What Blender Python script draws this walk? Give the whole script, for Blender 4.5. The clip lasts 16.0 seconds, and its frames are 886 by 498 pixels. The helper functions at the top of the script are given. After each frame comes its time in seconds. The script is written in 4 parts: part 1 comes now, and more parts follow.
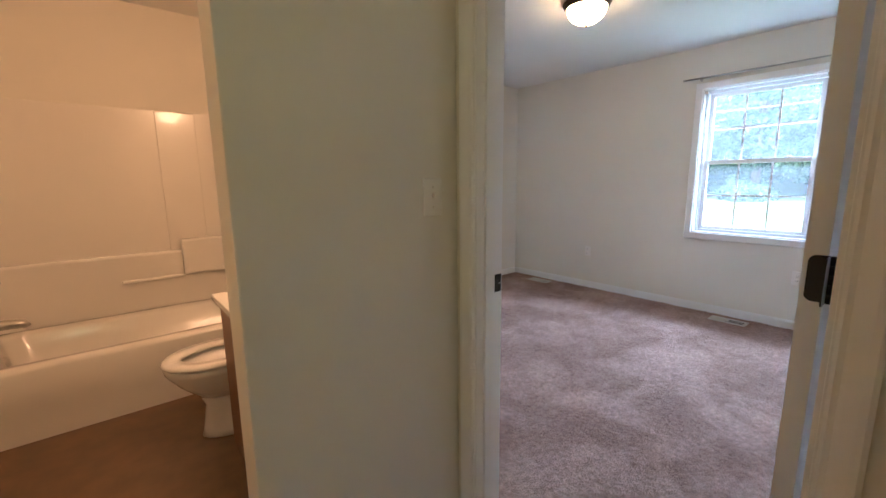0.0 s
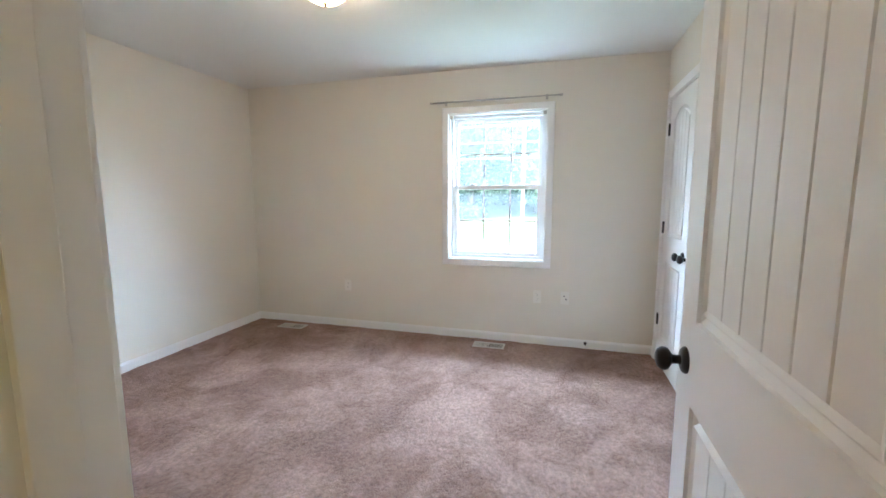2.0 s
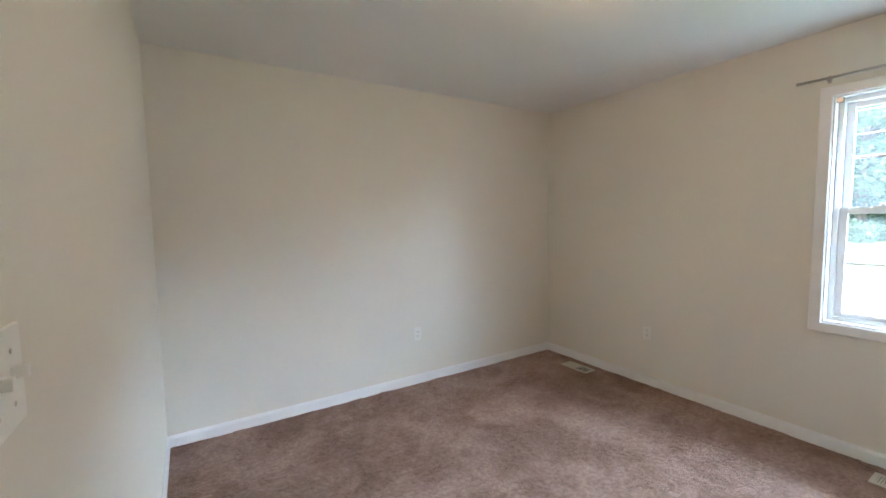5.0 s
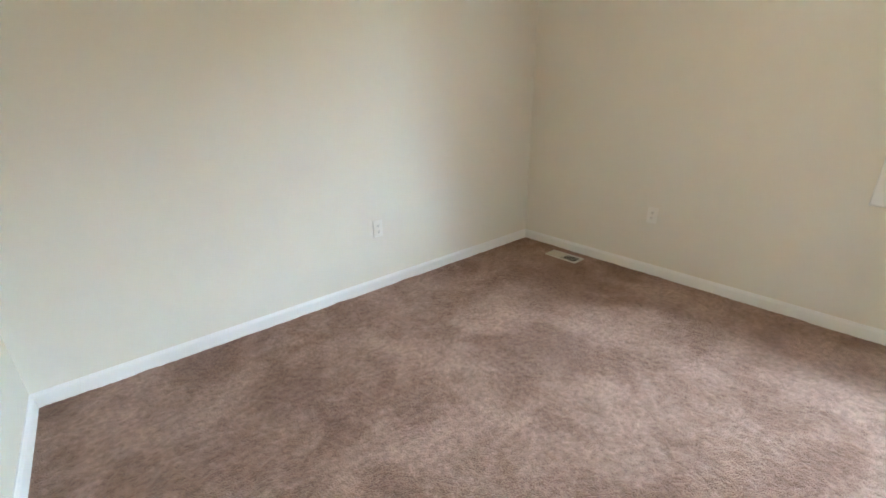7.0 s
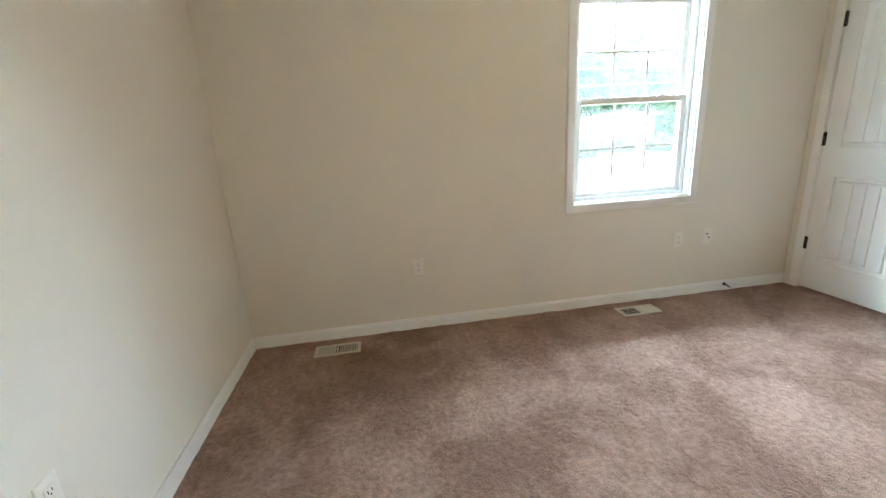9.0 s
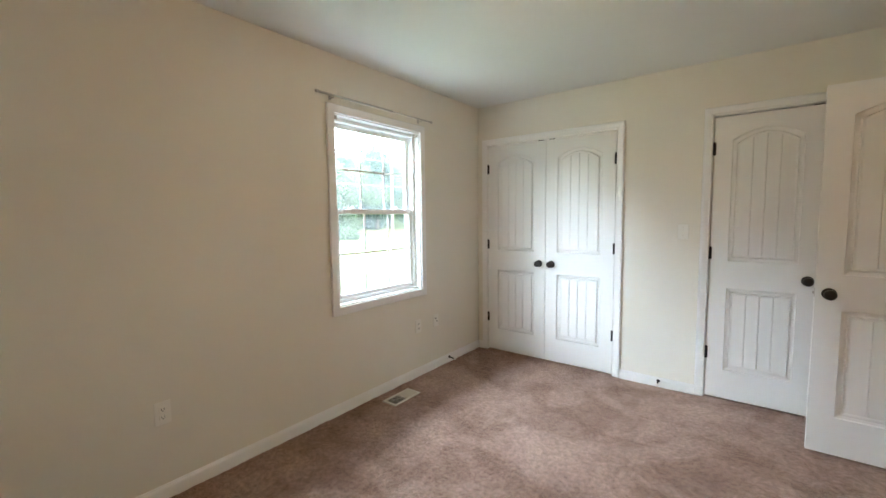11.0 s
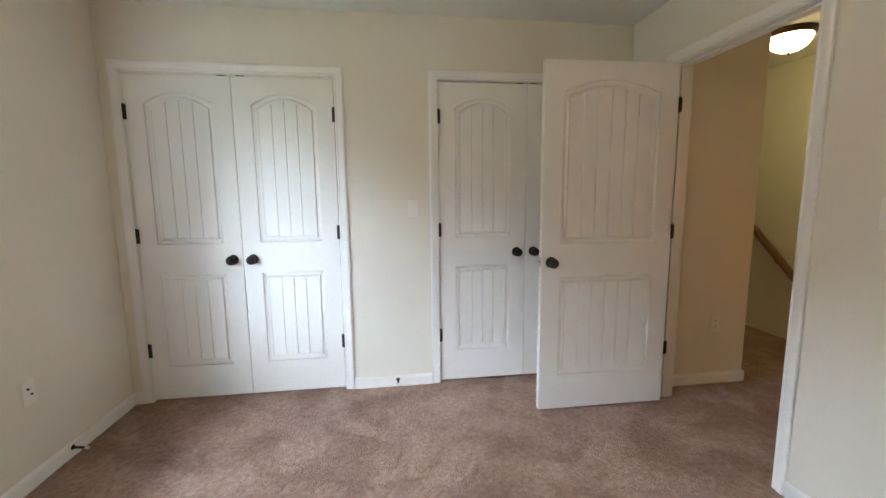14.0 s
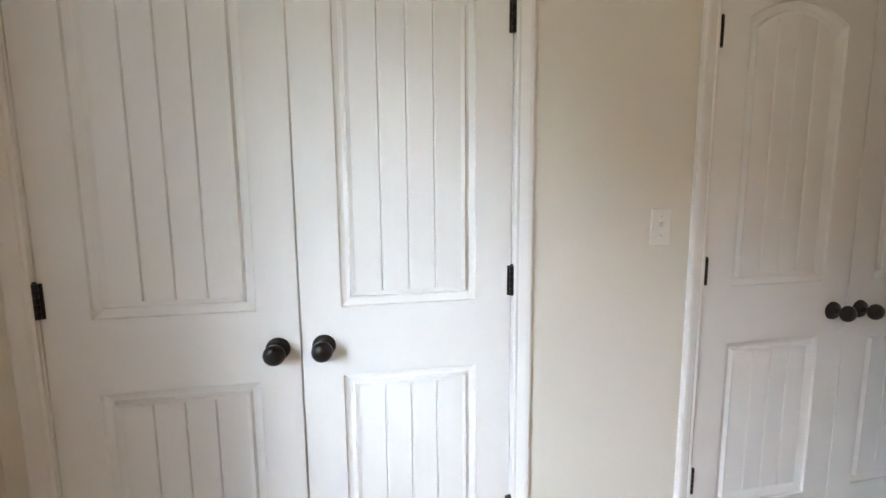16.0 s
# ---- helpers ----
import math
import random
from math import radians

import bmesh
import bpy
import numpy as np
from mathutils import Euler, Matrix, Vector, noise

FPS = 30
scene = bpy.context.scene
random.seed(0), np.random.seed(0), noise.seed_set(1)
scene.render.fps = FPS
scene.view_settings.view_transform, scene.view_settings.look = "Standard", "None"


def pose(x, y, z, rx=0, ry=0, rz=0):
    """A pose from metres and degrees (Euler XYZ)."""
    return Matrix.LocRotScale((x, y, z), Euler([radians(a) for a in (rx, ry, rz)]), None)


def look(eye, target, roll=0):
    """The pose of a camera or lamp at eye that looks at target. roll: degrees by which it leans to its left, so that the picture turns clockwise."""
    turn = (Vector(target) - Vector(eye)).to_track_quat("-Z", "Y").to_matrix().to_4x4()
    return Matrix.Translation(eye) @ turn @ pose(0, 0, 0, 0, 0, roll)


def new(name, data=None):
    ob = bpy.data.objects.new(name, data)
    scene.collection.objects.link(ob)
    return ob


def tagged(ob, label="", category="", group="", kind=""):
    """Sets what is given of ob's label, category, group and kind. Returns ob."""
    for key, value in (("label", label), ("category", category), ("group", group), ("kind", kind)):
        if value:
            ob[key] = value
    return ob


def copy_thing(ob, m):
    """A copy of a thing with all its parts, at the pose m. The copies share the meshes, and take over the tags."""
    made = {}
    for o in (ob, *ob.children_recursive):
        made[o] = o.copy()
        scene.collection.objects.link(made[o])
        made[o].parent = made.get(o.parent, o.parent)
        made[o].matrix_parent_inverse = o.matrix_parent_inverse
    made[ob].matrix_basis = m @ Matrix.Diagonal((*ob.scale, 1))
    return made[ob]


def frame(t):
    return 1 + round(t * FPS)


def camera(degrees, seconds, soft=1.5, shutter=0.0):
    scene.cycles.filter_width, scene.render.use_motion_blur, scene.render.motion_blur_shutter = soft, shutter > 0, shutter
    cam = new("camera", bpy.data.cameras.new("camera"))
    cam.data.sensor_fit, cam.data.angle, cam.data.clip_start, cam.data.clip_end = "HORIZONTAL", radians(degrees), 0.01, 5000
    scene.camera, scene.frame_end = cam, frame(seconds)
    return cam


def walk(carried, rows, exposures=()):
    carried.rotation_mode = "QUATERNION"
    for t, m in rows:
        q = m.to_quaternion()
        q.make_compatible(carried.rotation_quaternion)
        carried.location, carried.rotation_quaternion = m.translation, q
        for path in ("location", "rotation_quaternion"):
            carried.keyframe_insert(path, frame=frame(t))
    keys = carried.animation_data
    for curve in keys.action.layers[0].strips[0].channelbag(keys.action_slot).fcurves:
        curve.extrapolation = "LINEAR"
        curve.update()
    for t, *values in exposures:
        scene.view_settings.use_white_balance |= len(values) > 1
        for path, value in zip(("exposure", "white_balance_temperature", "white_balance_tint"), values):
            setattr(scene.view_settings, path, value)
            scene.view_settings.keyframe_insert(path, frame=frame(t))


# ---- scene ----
cam = camera(95.3, 16.0)
PATH = [
    (0, (0.008, 0.098, 1.271), (1.278, 1.606, 0.937), -0.7),
    (0.5, (0.156, 0.258, 1.237), (1.744, 1.405, 0.832), -1.1),
    (1, (0.314, 0.401, 1.242), (2.145, 1.1, 0.84), -0.5),
    (1.5, (0.474, 0.512, 1.266), (2.387, 0.994, 0.937), -0.4),
    (2, (0.706, 0.531, 1.305), (2.614, 1.078, 1.059), -0.1),
    (2.5, (0.863, 0.578, 1.377), (2.758, 1.202, 1.232), -0.4),
    (3, (0.981, 0.6, 1.409), (2.862, 1.278, 1.405), -0.0),
    (3.5, (1.023, 0.661, 1.445), (2.844, 1.486, 1.412), -0.2),
    (4, (1.065, 0.663, 1.45), (2.713, 1.793, 1.367), -0.9),
    (4.5, (1.138, 0.727, 1.461), (2.504, 2.182, 1.332), -1.0),
    (5, (1.188, 0.715, 1.406), (2.25, 2.403, 1.25), -0.9),
    (7.5, (1.56, 1.792, 1.222), (2.859, 3.038, 0.349), -4.1),
    (8, (1.646, 2.152, 1.2), (3.272, 2.966, 0.366), -5.1),
    (8.5, (1.739, 2.49, 1.192), (3.591, 2.742, 0.478), -5.9),
    (9, (1.818, 2.803, 1.229), (3.727, 2.512, 0.705), -3.4),
    (11.5, (2.126, 3.254, 1.397), (3.05, 1.486, 1.25), -0.2),
    (12, (2.127, 3.177, 1.417), (2.721, 1.272, 1.293), 0.3),
    (12.5, (2.149, 3.075, 1.388), (2.446, 1.099, 1.293), 0.6),
    (13, (2.302, 2.884, 1.37), (2.364, 0.887, 1.277), 0.3),
    (13.5, (2.491, 2.709, 1.337), (2.444, 0.721, 1.127), -0.6),
    (14, (2.685, 2.442, 1.309), (2.425, 0.476, 1.049), -0.6),
    (14.5, (2.86, 2.086, 1.323), (2.627, 0.109, 1.123), -0.7),
    (15, (3.063, 1.697, 1.321), (2.685, -0.252, 1.076), -0.4),
    (15.5, (3.228, 1.278, 1.304), (2.838, -0.674, 1.119), -1.0),
    (16, (3.425, 0.867, 1.313), (3.067, -1.087, 1.084), -0.5),
]
walk(cam, [(t, look(eye, target, roll)) for t, eye, target, roll in PATH],
     [(0.0, 3.15, 5150, 15), (1.0, 3.45, 5350, 9), (2.0, 3.45, 5450, 10), (3.0, 3.05, 5850, 12), (4.0, 2.98, 5800, 11), (5.0, 3.1, 5700, 10), (7.5, 3.55, 6000, 4), (8.0, 3.45, 6050, 4), (9.0, 3.35, 6050, 5),
      (11.5, 2.9, 6450, 10), (12.0, 2.88, 6200, 9), (13.5, 2.78, 6100, 9), (14.0, 2.88, 6350, 12), (15.0, 2.9, 6450, 14), (16.0, 2.8, 6650, 16)])

# ---- world, sun, exposure ----
world = bpy.data.worlds.new("world")
scene.world = world
world.use_nodes = True
wn = world.node_tree.nodes
sky = wn.new("ShaderNodeTexSky")
sky.sky_type, sky.sun_disc = "NISHITA", False
sky.sun_elevation, sky.sun_rotation = radians(52), radians(250)
sky.air_density, sky.dust_density, sky.ozone_density = 1.0, 2.0, 1.0
wn["Background"].inputs["Strength"].default_value = 0.15
world.node_tree.links.new(sky.outputs["Color"], wn["Background"].inputs["Color"])

sun = new("sun", bpy.data.lights.new("sun", "SUN"))
sun.data.energy, sun.data.angle, sun.data.color = 2.4, radians(2.5), (1.0, 0.95, 0.86)
sun.matrix_world = look((0, 0, 30), (18, 7, 0))

# ---- plan ----
W, E, S, N, H = 1.008, 4.345, -0.262, 3.683, 2.44     # bedroom faces and ceiling
HW = 0.89                                             # hall face of the bedroom's west wall
D0, D1, DH = 0.168, 0.985, 2.055                      # bedroom doorway: jambs and head
WY0, WY1, WZ0, WZ1 = 0.650, 1.516, 0.754, 2.058       # window opening
C1A, C1B = 3.010, 4.228                               # closet beside the window
C2A, C2B = 1.146, 2.353                               # closet behind the entry door
CH = 2.053                                            # closet head
HN, HS, HX, HXN = 1.07, 0.03, 0.252, 0.222            # hall faces and the two corners
STW = -0.83                                           # stair wall face
BX, BN = -0.60, 3.60                                  # bathroom west and north faces

# added area lamp behind and above the trees, standing in for bright hazy sky
sky_lamp = new("sky_stand_in", bpy.data.lights.new("sky_stand_in", "AREA"))
sky_lamp.data.shape, sky_lamp.data.size, sky_lamp.data.size_y = "RECTANGLE", 290.0, 84.0
sky_lamp.data.energy, sky_lamp.data.color = 325000, (0.74, 0.88, 1.0)
sky_lamp.matrix_world = look((E + 68.0, -4.0, 44.0), (E, 1.1, 1.4))

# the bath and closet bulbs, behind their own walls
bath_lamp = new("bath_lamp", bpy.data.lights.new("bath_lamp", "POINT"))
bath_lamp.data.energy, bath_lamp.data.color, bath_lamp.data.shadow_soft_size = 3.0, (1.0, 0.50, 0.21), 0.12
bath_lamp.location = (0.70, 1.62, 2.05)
closet_lamp = new("closet_lamp", bpy.data.lights.new("closet_lamp", "POINT"))
closet_lamp.data.energy, closet_lamp.data.color, closet_lamp.data.shadow_soft_size = 1.4, (1.0, 0.78, 0.45), 0.06
closet_lamp.location = (3.62, -0.70, 2.25)


# ---- materials ----
def mat(name, color, rough=0.6, metal=0.0, vary=0.06, scale=6.0, fine=220.0, bump=0.05, spec=0.5, coat=0.0, sheen=0.0, dist=0.002):
    m = bpy.data.materials.new(name)
    m.use_nodes = True
    t = m.node_tree
    b = t.nodes["Principled BSDF"]
    b.inputs["Roughness"].default_value = rough
    b.inputs["Metallic"].default_value = metal
    b.inputs["Specular IOR Level"].default_value = spec
    b.inputs["Coat Weight"].default_value = coat
    b.inputs["Sheen Weight"].default_value = sheen
    co = t.nodes.new("ShaderNodeTexCoord")
    big = t.nodes.new("ShaderNodeTexNoise")
    big.inputs["Scale"].default_value, big.inputs["Detail"].default_value = scale, 6.0
    small = t.nodes.new("ShaderNodeTexNoise")
    small.inputs["Scale"].default_value, small.inputs["Detail"].default_value = fine, 3.0
    mix = t.nodes.new("ShaderNodeMixRGB")
    mix.inputs[1].default_value = (*[c * (1 - vary) for c in color], 1)
    mix.inputs[2].default_value = (*[min(1, c * (1 + vary)) for c in color], 1)
    t.links.new(co.outputs["Object"], big.inputs["Vector"])
    t.links.new(co.outputs["Object"], small.inputs["Vector"])
    t.links.new(big.outputs["Fac"], mix.inputs[0])
    t.links.new(mix.outputs[0], b.inputs["Base Color"])
    ramp = t.nodes.new("ShaderNodeMapRange")
    ramp.inputs["To Min"].default_value, ramp.inputs["To Max"].default_value = max(0.02, rough - 0.07), min(1, rough + 0.07)
    t.links.new(big.outputs["Fac"], ramp.inputs["Value"])
    t.links.new(ramp.outputs["Result"], b.inputs["Roughness"])
    if bump:
        bp = t.nodes.new("ShaderNodeBump")
        bp.inputs["Strength"].default_value, bp.inputs["Distance"].default_value = bump, dist
        t.links.new(small.outputs["Fac"], bp.inputs["Height"])
        t.links.new(bp.outputs["Normal"], b.inputs["Normal"])
    return m


def carpet_material():
    m = mat("carpet", (0.33, 0.225, 0.19), rough=0.95, spec=0.15, sheen=0.40, bump=0.0)
    t = m.node_tree
    b = t.nodes["Principled BSDF"]
    b.inputs["Sheen Roughness"].default_value = 0.42
    b.inputs["Sheen Tint"].default_value = (0.95, 0.74, 0.64, 1)
    co = t.nodes["Texture Coordinate"]
    # swept strokes: the pile lies one way or the other, with sharp, torn borders
    patch = t.nodes.new("ShaderNodeTexNoise")
    patch.inputs["Scale"].default_value, patch.inputs["Detail"].default_value, patch.inputs["Roughness"].default_value = 2.3, 8.0, 0.52
    patch.inputs["Distortion"].default_value = 0.9
    streak = t.nodes.new("ShaderNodeTexNoise")
    streak.inputs["Scale"].default_value, streak.inputs["Detail"].default_value, streak.inputs["Distortion"].default_value = 7.0, 6.0, 1.6
    nap = t.nodes.new("ShaderNodeTexNoise")
    nap.inputs["Scale"].default_value, nap.inputs["Detail"].default_value = 42.0, 8.0
    fibre = t.nodes.new("ShaderNodeTexNoise")
    fibre.inputs["Scale"].default_value, fibre.inputs["Detail"].default_value = 190.0, 3.0
    for n in (patch, streak, nap, fibre):
        t.links.new(co.outputs["Object"], n.inputs["Vector"])
    blend = t.nodes.new("ShaderNodeMixRGB")
    blend.inputs[0].default_value = 0.28
    t.links.new(patch.outputs["Fac"], blend.inputs[1])
    t.links.new(streak.outputs["Fac"], blend.inputs[2])
    tone = t.nodes.new("ShaderNodeValToRGB")
    ramp = tone.color_ramp
    ramp.elements[0].position, ramp.elements[0].color = 0.38, (0.240, 0.142, 0.105, 1)
    ramp.elements[1].position, ramp.elements[1].color = 0.66, (0.480, 0.330, 0.266, 1)
    for at, col in ((0.465, (0.310, 0.193, 0.145)), (0.520, (0.375, 0.246, 0.192))):
        e = ramp.elements.new(at)
        e.color = (*col, 1)
    t.links.new(blend.outputs[0], tone.inputs["Fac"])
    grain = t.nodes.new("ShaderNodeMixRGB")
    grain.blend_type = "OVERLAY"
    grain.inputs[0].default_value = 0.42
    tuft = t.nodes.new("ShaderNodeMapRange")
    tuft.inputs["From Min"].default_value, tuft.inputs["From Max"].default_value = 0.34, 0.66
    tuft.inputs["To Min"].default_value, tuft.inputs["To Max"].default_value = 0.22, 0.78
    t.links.new(nap.outputs["Fac"], tuft.inputs["Value"])
    t.links.new(tone.outputs[0], grain.inputs[1])
    t.links.new(tuft.outputs["Result"], grain.inputs[2])
    grain2 = t.nodes.new("ShaderNodeMixRGB")
    grain2.blend_type = "OVERLAY"
    grain2.inputs[0].default_value = 0.5
    t.links.new(grain.outputs[0], grain2.inputs[1])
    t.links.new(fibre.outputs["Fac"], grain2.inputs[2])
    t.links.new(grain2.outputs[0], b.inputs["Base Color"])
    add = t.nodes.new("ShaderNodeMath")
    add.operation = "ADD"
    t.links.new(nap.outputs["Fac"], add.inputs[0])
    t.links.new(fibre.outputs["Fac"], add.inputs[1])
    bp = t.nodes.new("ShaderNodeBump")
    bp.inputs["Strength"].default_value, bp.inputs["Distance"].default_value = 1.0, 0.018
    t.links.new(add.outputs[0], bp.inputs["Height"])
    t.links.new(bp.outputs["Normal"], b.inputs["Normal"])
    return m


def glow(name, color, strength):
    m = bpy.data.materials.new(name)
    m.use_nodes = True
    b = m.node_tree.nodes["Principled BSDF"]
    b.inputs["Base Color"].default_value = (0.9, 0.88, 0.84, 1)
    b.inputs["Roughness"].default_value = 0.3
    b.inputs["Emission Color"].default_value = (*color, 1)
    b.inputs["Emission Strength"].default_value = strength
    return m


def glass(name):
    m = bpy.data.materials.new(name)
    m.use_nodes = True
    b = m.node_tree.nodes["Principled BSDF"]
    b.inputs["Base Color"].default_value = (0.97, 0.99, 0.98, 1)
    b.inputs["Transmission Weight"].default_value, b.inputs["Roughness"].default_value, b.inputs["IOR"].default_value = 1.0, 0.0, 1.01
    # haze put into the pane: a thin pale translucent film whitens the view
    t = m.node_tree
    haze = t.nodes.new("ShaderNodeBsdfTranslucent")
    haze.inputs["Color"].default_value = (0.9, 0.95, 0.95, 1)
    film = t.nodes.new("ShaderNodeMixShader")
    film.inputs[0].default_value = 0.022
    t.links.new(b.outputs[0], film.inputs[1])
    t.links.new(haze.outputs[0], film.inputs[2])
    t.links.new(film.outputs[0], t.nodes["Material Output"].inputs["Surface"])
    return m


def leaf_material(name, a, c):
    m = mat(name, a, rough=0.6, vary=0.3, scale=1.2, bump=0)
    t = m.node_tree
    b = t.nodes["Principled BSDF"]
    geo = t.nodes.new("ShaderNodeNewGeometry")
    ramp = t.nodes.new("ShaderNodeValToRGB")
    ramp.color_ramp.elements[0].color, ramp.color_ramp.elements[1].color = (*a, 1), (*c, 1)
    t.links.new(geo.outputs["Random Per Island"], ramp.inputs["Fac"])
    t.links.new(ramp.outputs[0], b.inputs["Base Color"])
    thin = t.nodes.new("ShaderNodeBsdfTranslucent")
    t.links.new(ramp.outputs[0], thin.inputs["Color"])
    both = t.nodes.new("ShaderNodeMixShader")
    both.inputs[0].default_value = 0.45
    t.links.new(b.outputs[0], both.inputs[1])
    t.links.new(thin.outputs[0], both.inputs[2])
    t.links.new(both.outputs[0], t.nodes["Material Output"].inputs["Surface"])
    return m


WALL = mat("wall_paint", (0.79, 0.762, 0.675), rough=0.75, vary=0.02, scale=1.6, fine=260, bump=0.12, dist=0.0012, spec=0.3)
CEIL = mat("ceiling_paint", (0.81, 0.81, 0.77), rough=0.85, vary=0.03, scale=2.2, fine=180, bump=0.2, dist=0.0015, spec=0.2)
TRIM = mat("trim_paint", (0.87, 0.87, 0.855), rough=0.34, vary=0.02, scale=3.0, fine=90, bump=0.03)
DOOR = mat("door_paint", (0.84, 0.84, 0.82), rough=0.48, vary=0.025, scale=2.5, fine=160, bump=0.06, dist=0.001)
VINYL = mat("window_vinyl", (0.84, 0.85, 0.85), rough=0.3, vary=0.015, bump=0.01)
PLASTIC = mat("plate_plastic", (0.84, 0.825, 0.76), rough=0.35, vary=0.02, bump=0.0)
SLOT = mat("dark_slot", (0.03, 0.028, 0.025), rough=0.6, bump=0.0)
BRONZE = mat("oil_rubbed_bronze", (0.013, 0.011, 0.011), rough=0.30, metal=0.3, vary=0.25, scale=30, bump=0.03)
PANBROWN = mat("lamp_bronze", (0.075, 0.042, 0.026), rough=0.38, metal=0.7, vary=0.2, scale=25, bump=0.02)
STEEL = mat("brushed_metal", (0.52, 0.50, 0.46), rough=0.35, metal=1.0, vary=0.1, scale=40, bump=0.02)
VENT = mat("vent_enamel", (0.70, 0.66, 0.58), rough=0.45, vary=0.06, scale=18, bump=0.03)
VENTDARK = mat("vent_duct", (0.05, 0.04, 0.035), rough=0.8, bump=0.0)
CARPET = carpet_material()
LINO = mat("brown_vinyl_floor", (0.17, 0.105, 0.055), rough=0.45, vary=0.4, scale=9, fine=60, bump=0.05)
ACRYL = mat("tub_acrylic", (0.82, 0.79, 0.73), rough=0.16, vary=0.01, bump=0.0, coat=0.3)
CERAMIC = mat("toilet_ceramic", (0.83, 0.81, 0.77), rough=0.1, vary=0.01, bump=0.0, coat=0.4)
OAK = mat("stained_oak", (0.20, 0.095, 0.04), rough=0.42, vary=0.3, scale=14, fine=120, bump=0.08)
BULB = glow("lamp_glass_lit", (1.0, 0.60, 0.25), 4.6)
BULB2 = glow("hall_lamp_glass_lit", (1.0, 0.80, 0.34), 2.4)
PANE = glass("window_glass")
GRASS = mat("lawn", (0.115, 0.150, 0.050), rough=0.9, vary=0.35, scale=0.6, fine=40, bump=0.6, dist=0.03, spec=0.1)
GRAVEL = mat("pale_road", (0.42, 0.40, 0.37), rough=0.9, vary=0.12, scale=2, fine=60, bump=0.4, dist=0.01)
BARK = mat("bark", (0.14, 0.105, 0.075), rough=0.9, vary=0.35, scale=6, fine=40, bump=0.7, dist=0.02)
LEAF = leaf_material("leaves", (0.085, 0.15, 0.085), (0.16, 0.22, 0.12))
LEAF2 = leaf_material("leaves_dark", (0.06, 0.115, 0.085), (0.11, 0.165, 0.12))
POLEWOOD = mat("weathered_pole", (0.33, 0.31, 0.28), rough=0.85, vary=0.2, scale=8, bump=0.3, dist=0.005)
SIDING = mat("white_siding", (0.80, 0.80, 0.78), rough=0.6, vary=0.03, bump=0.05)
ROOFING = mat("grey_shingle", (0.20, 0.19, 0.18), rough=0.9, vary=0.2, scale=4, bump=0.3, dist=0.01)
WIRE = mat("wire_aluminium", (0.55, 0.55, 0.54), rough=0.5, metal=0.6, bump=0.0)


# ---- mesh helpers ----
def box(bm, a, b, bevel=0.0, seg=2):
    """An axis-aligned block between two corners, its edges rounded by bevel."""
    lo, hi = [min(p, q) for p, q in zip(a, b)], [max(p, q) for p, q in zip(a, b)]
    v = [bm.verts.new((x, y, z)) for z in (lo[2], hi[2]) for y in (lo[1], hi[1]) for x in (lo[0], hi[0])]
    fs = [bm.faces.new([v[i] for i in f]) for f in ((0, 2, 3, 1), (4, 5, 7, 6), (0, 1, 5, 4), (2, 6, 7, 3), (0, 4, 6, 2), (1, 3, 7, 5))]
    if bevel:
        es = list({e for f in fs for e in f.edges})
        bmesh.ops.bevel(bm, geom=es, offset=bevel, segments=seg, affect="EDGES", profile=0.6)
    return bm


def lathe(bm, profile, steps=32, m=Matrix.Identity(4)):
    """Turns a profile of (radius, height) round z, then places it by m."""
    rings = []
    for r, z in profile:
        if r < 1e-5:
            rings.append([bm.verts.new(m @ Vector((0, 0, z)))] * steps)
        else:
            rings.append([bm.verts.new(m @ Vector((r * math.cos(a), r * math.sin(a), z))) for a in (2 * math.pi * k / steps for k in range(steps))])
    for lower, upper in zip(rings, rings[1:]):
        for k in range(steps):
            q = []
            for v in (lower[k], lower[(k + 1) % steps], upper[(k + 1) % steps], upper[k]):
                if v not in q:
                    q.append(v)
            if len(q) > 2:
                bm.faces.new(q).smooth = True
    return bm


def tube(bm, pts, r, steps=10):
    """A round bar through points, with closed ends."""
    pts = [Vector(p) for p in pts]
    rings = []
    for i, p in enumerate(pts):
        d = (pts[min(i + 1, len(pts) - 1)] - pts[max(i - 1, 0)]).normalized()
        q = d.to_track_quat("Z", "Y")
        rad = r[i] if isinstance(r, (list, tuple)) else r
        rings.append([bm.verts.new(p + q @ Vector((rad * math.cos(a), rad * math.sin(a), 0))) for a in (2 * math.pi * k / steps for k in range(steps))])
    for a, b in zip(rings, rings[1:]):
        for k in range(steps):
            bm.faces.new((a[k], a[(k + 1) % steps], b[(k + 1) % steps], b[k])).smooth = True
    bm.faces.new(rings[0][::-1])
    bm.faces.new(rings[-1])
    return bm


def mesh_of(name, bm, material):
    bmesh.ops.recalc_face_normals(bm, faces=bm.faces)
    me = bpy.data.meshes.new(name)
    bm.to_mesh(me)
    bm.free()
    me.materials.append(material)
    return me


def part(name, bm, material, parent=None, label="", m=None):
    ob = new(name, mesh_of(name, bm, material))
    if m is not None:
        ob.matrix_basis = m
    if parent:
        ob.parent = parent
    if label:
        ob["label"] = label
    return ob


def thing(name, m, label, category, group="", kind=""):
    ob = new(name)
    ob.matrix_basis = m
    return tagged(ob, label, category, group, kind)


def setting(name, bm, material, label, category):
    return tagged(part(name, bm, material), label, category, kind="structure")


def B(*boxes, bevel=0.0):
    bm = bmesh.new()
    for a, b in boxes:
        box(bm, a, b, bevel)
    return bm


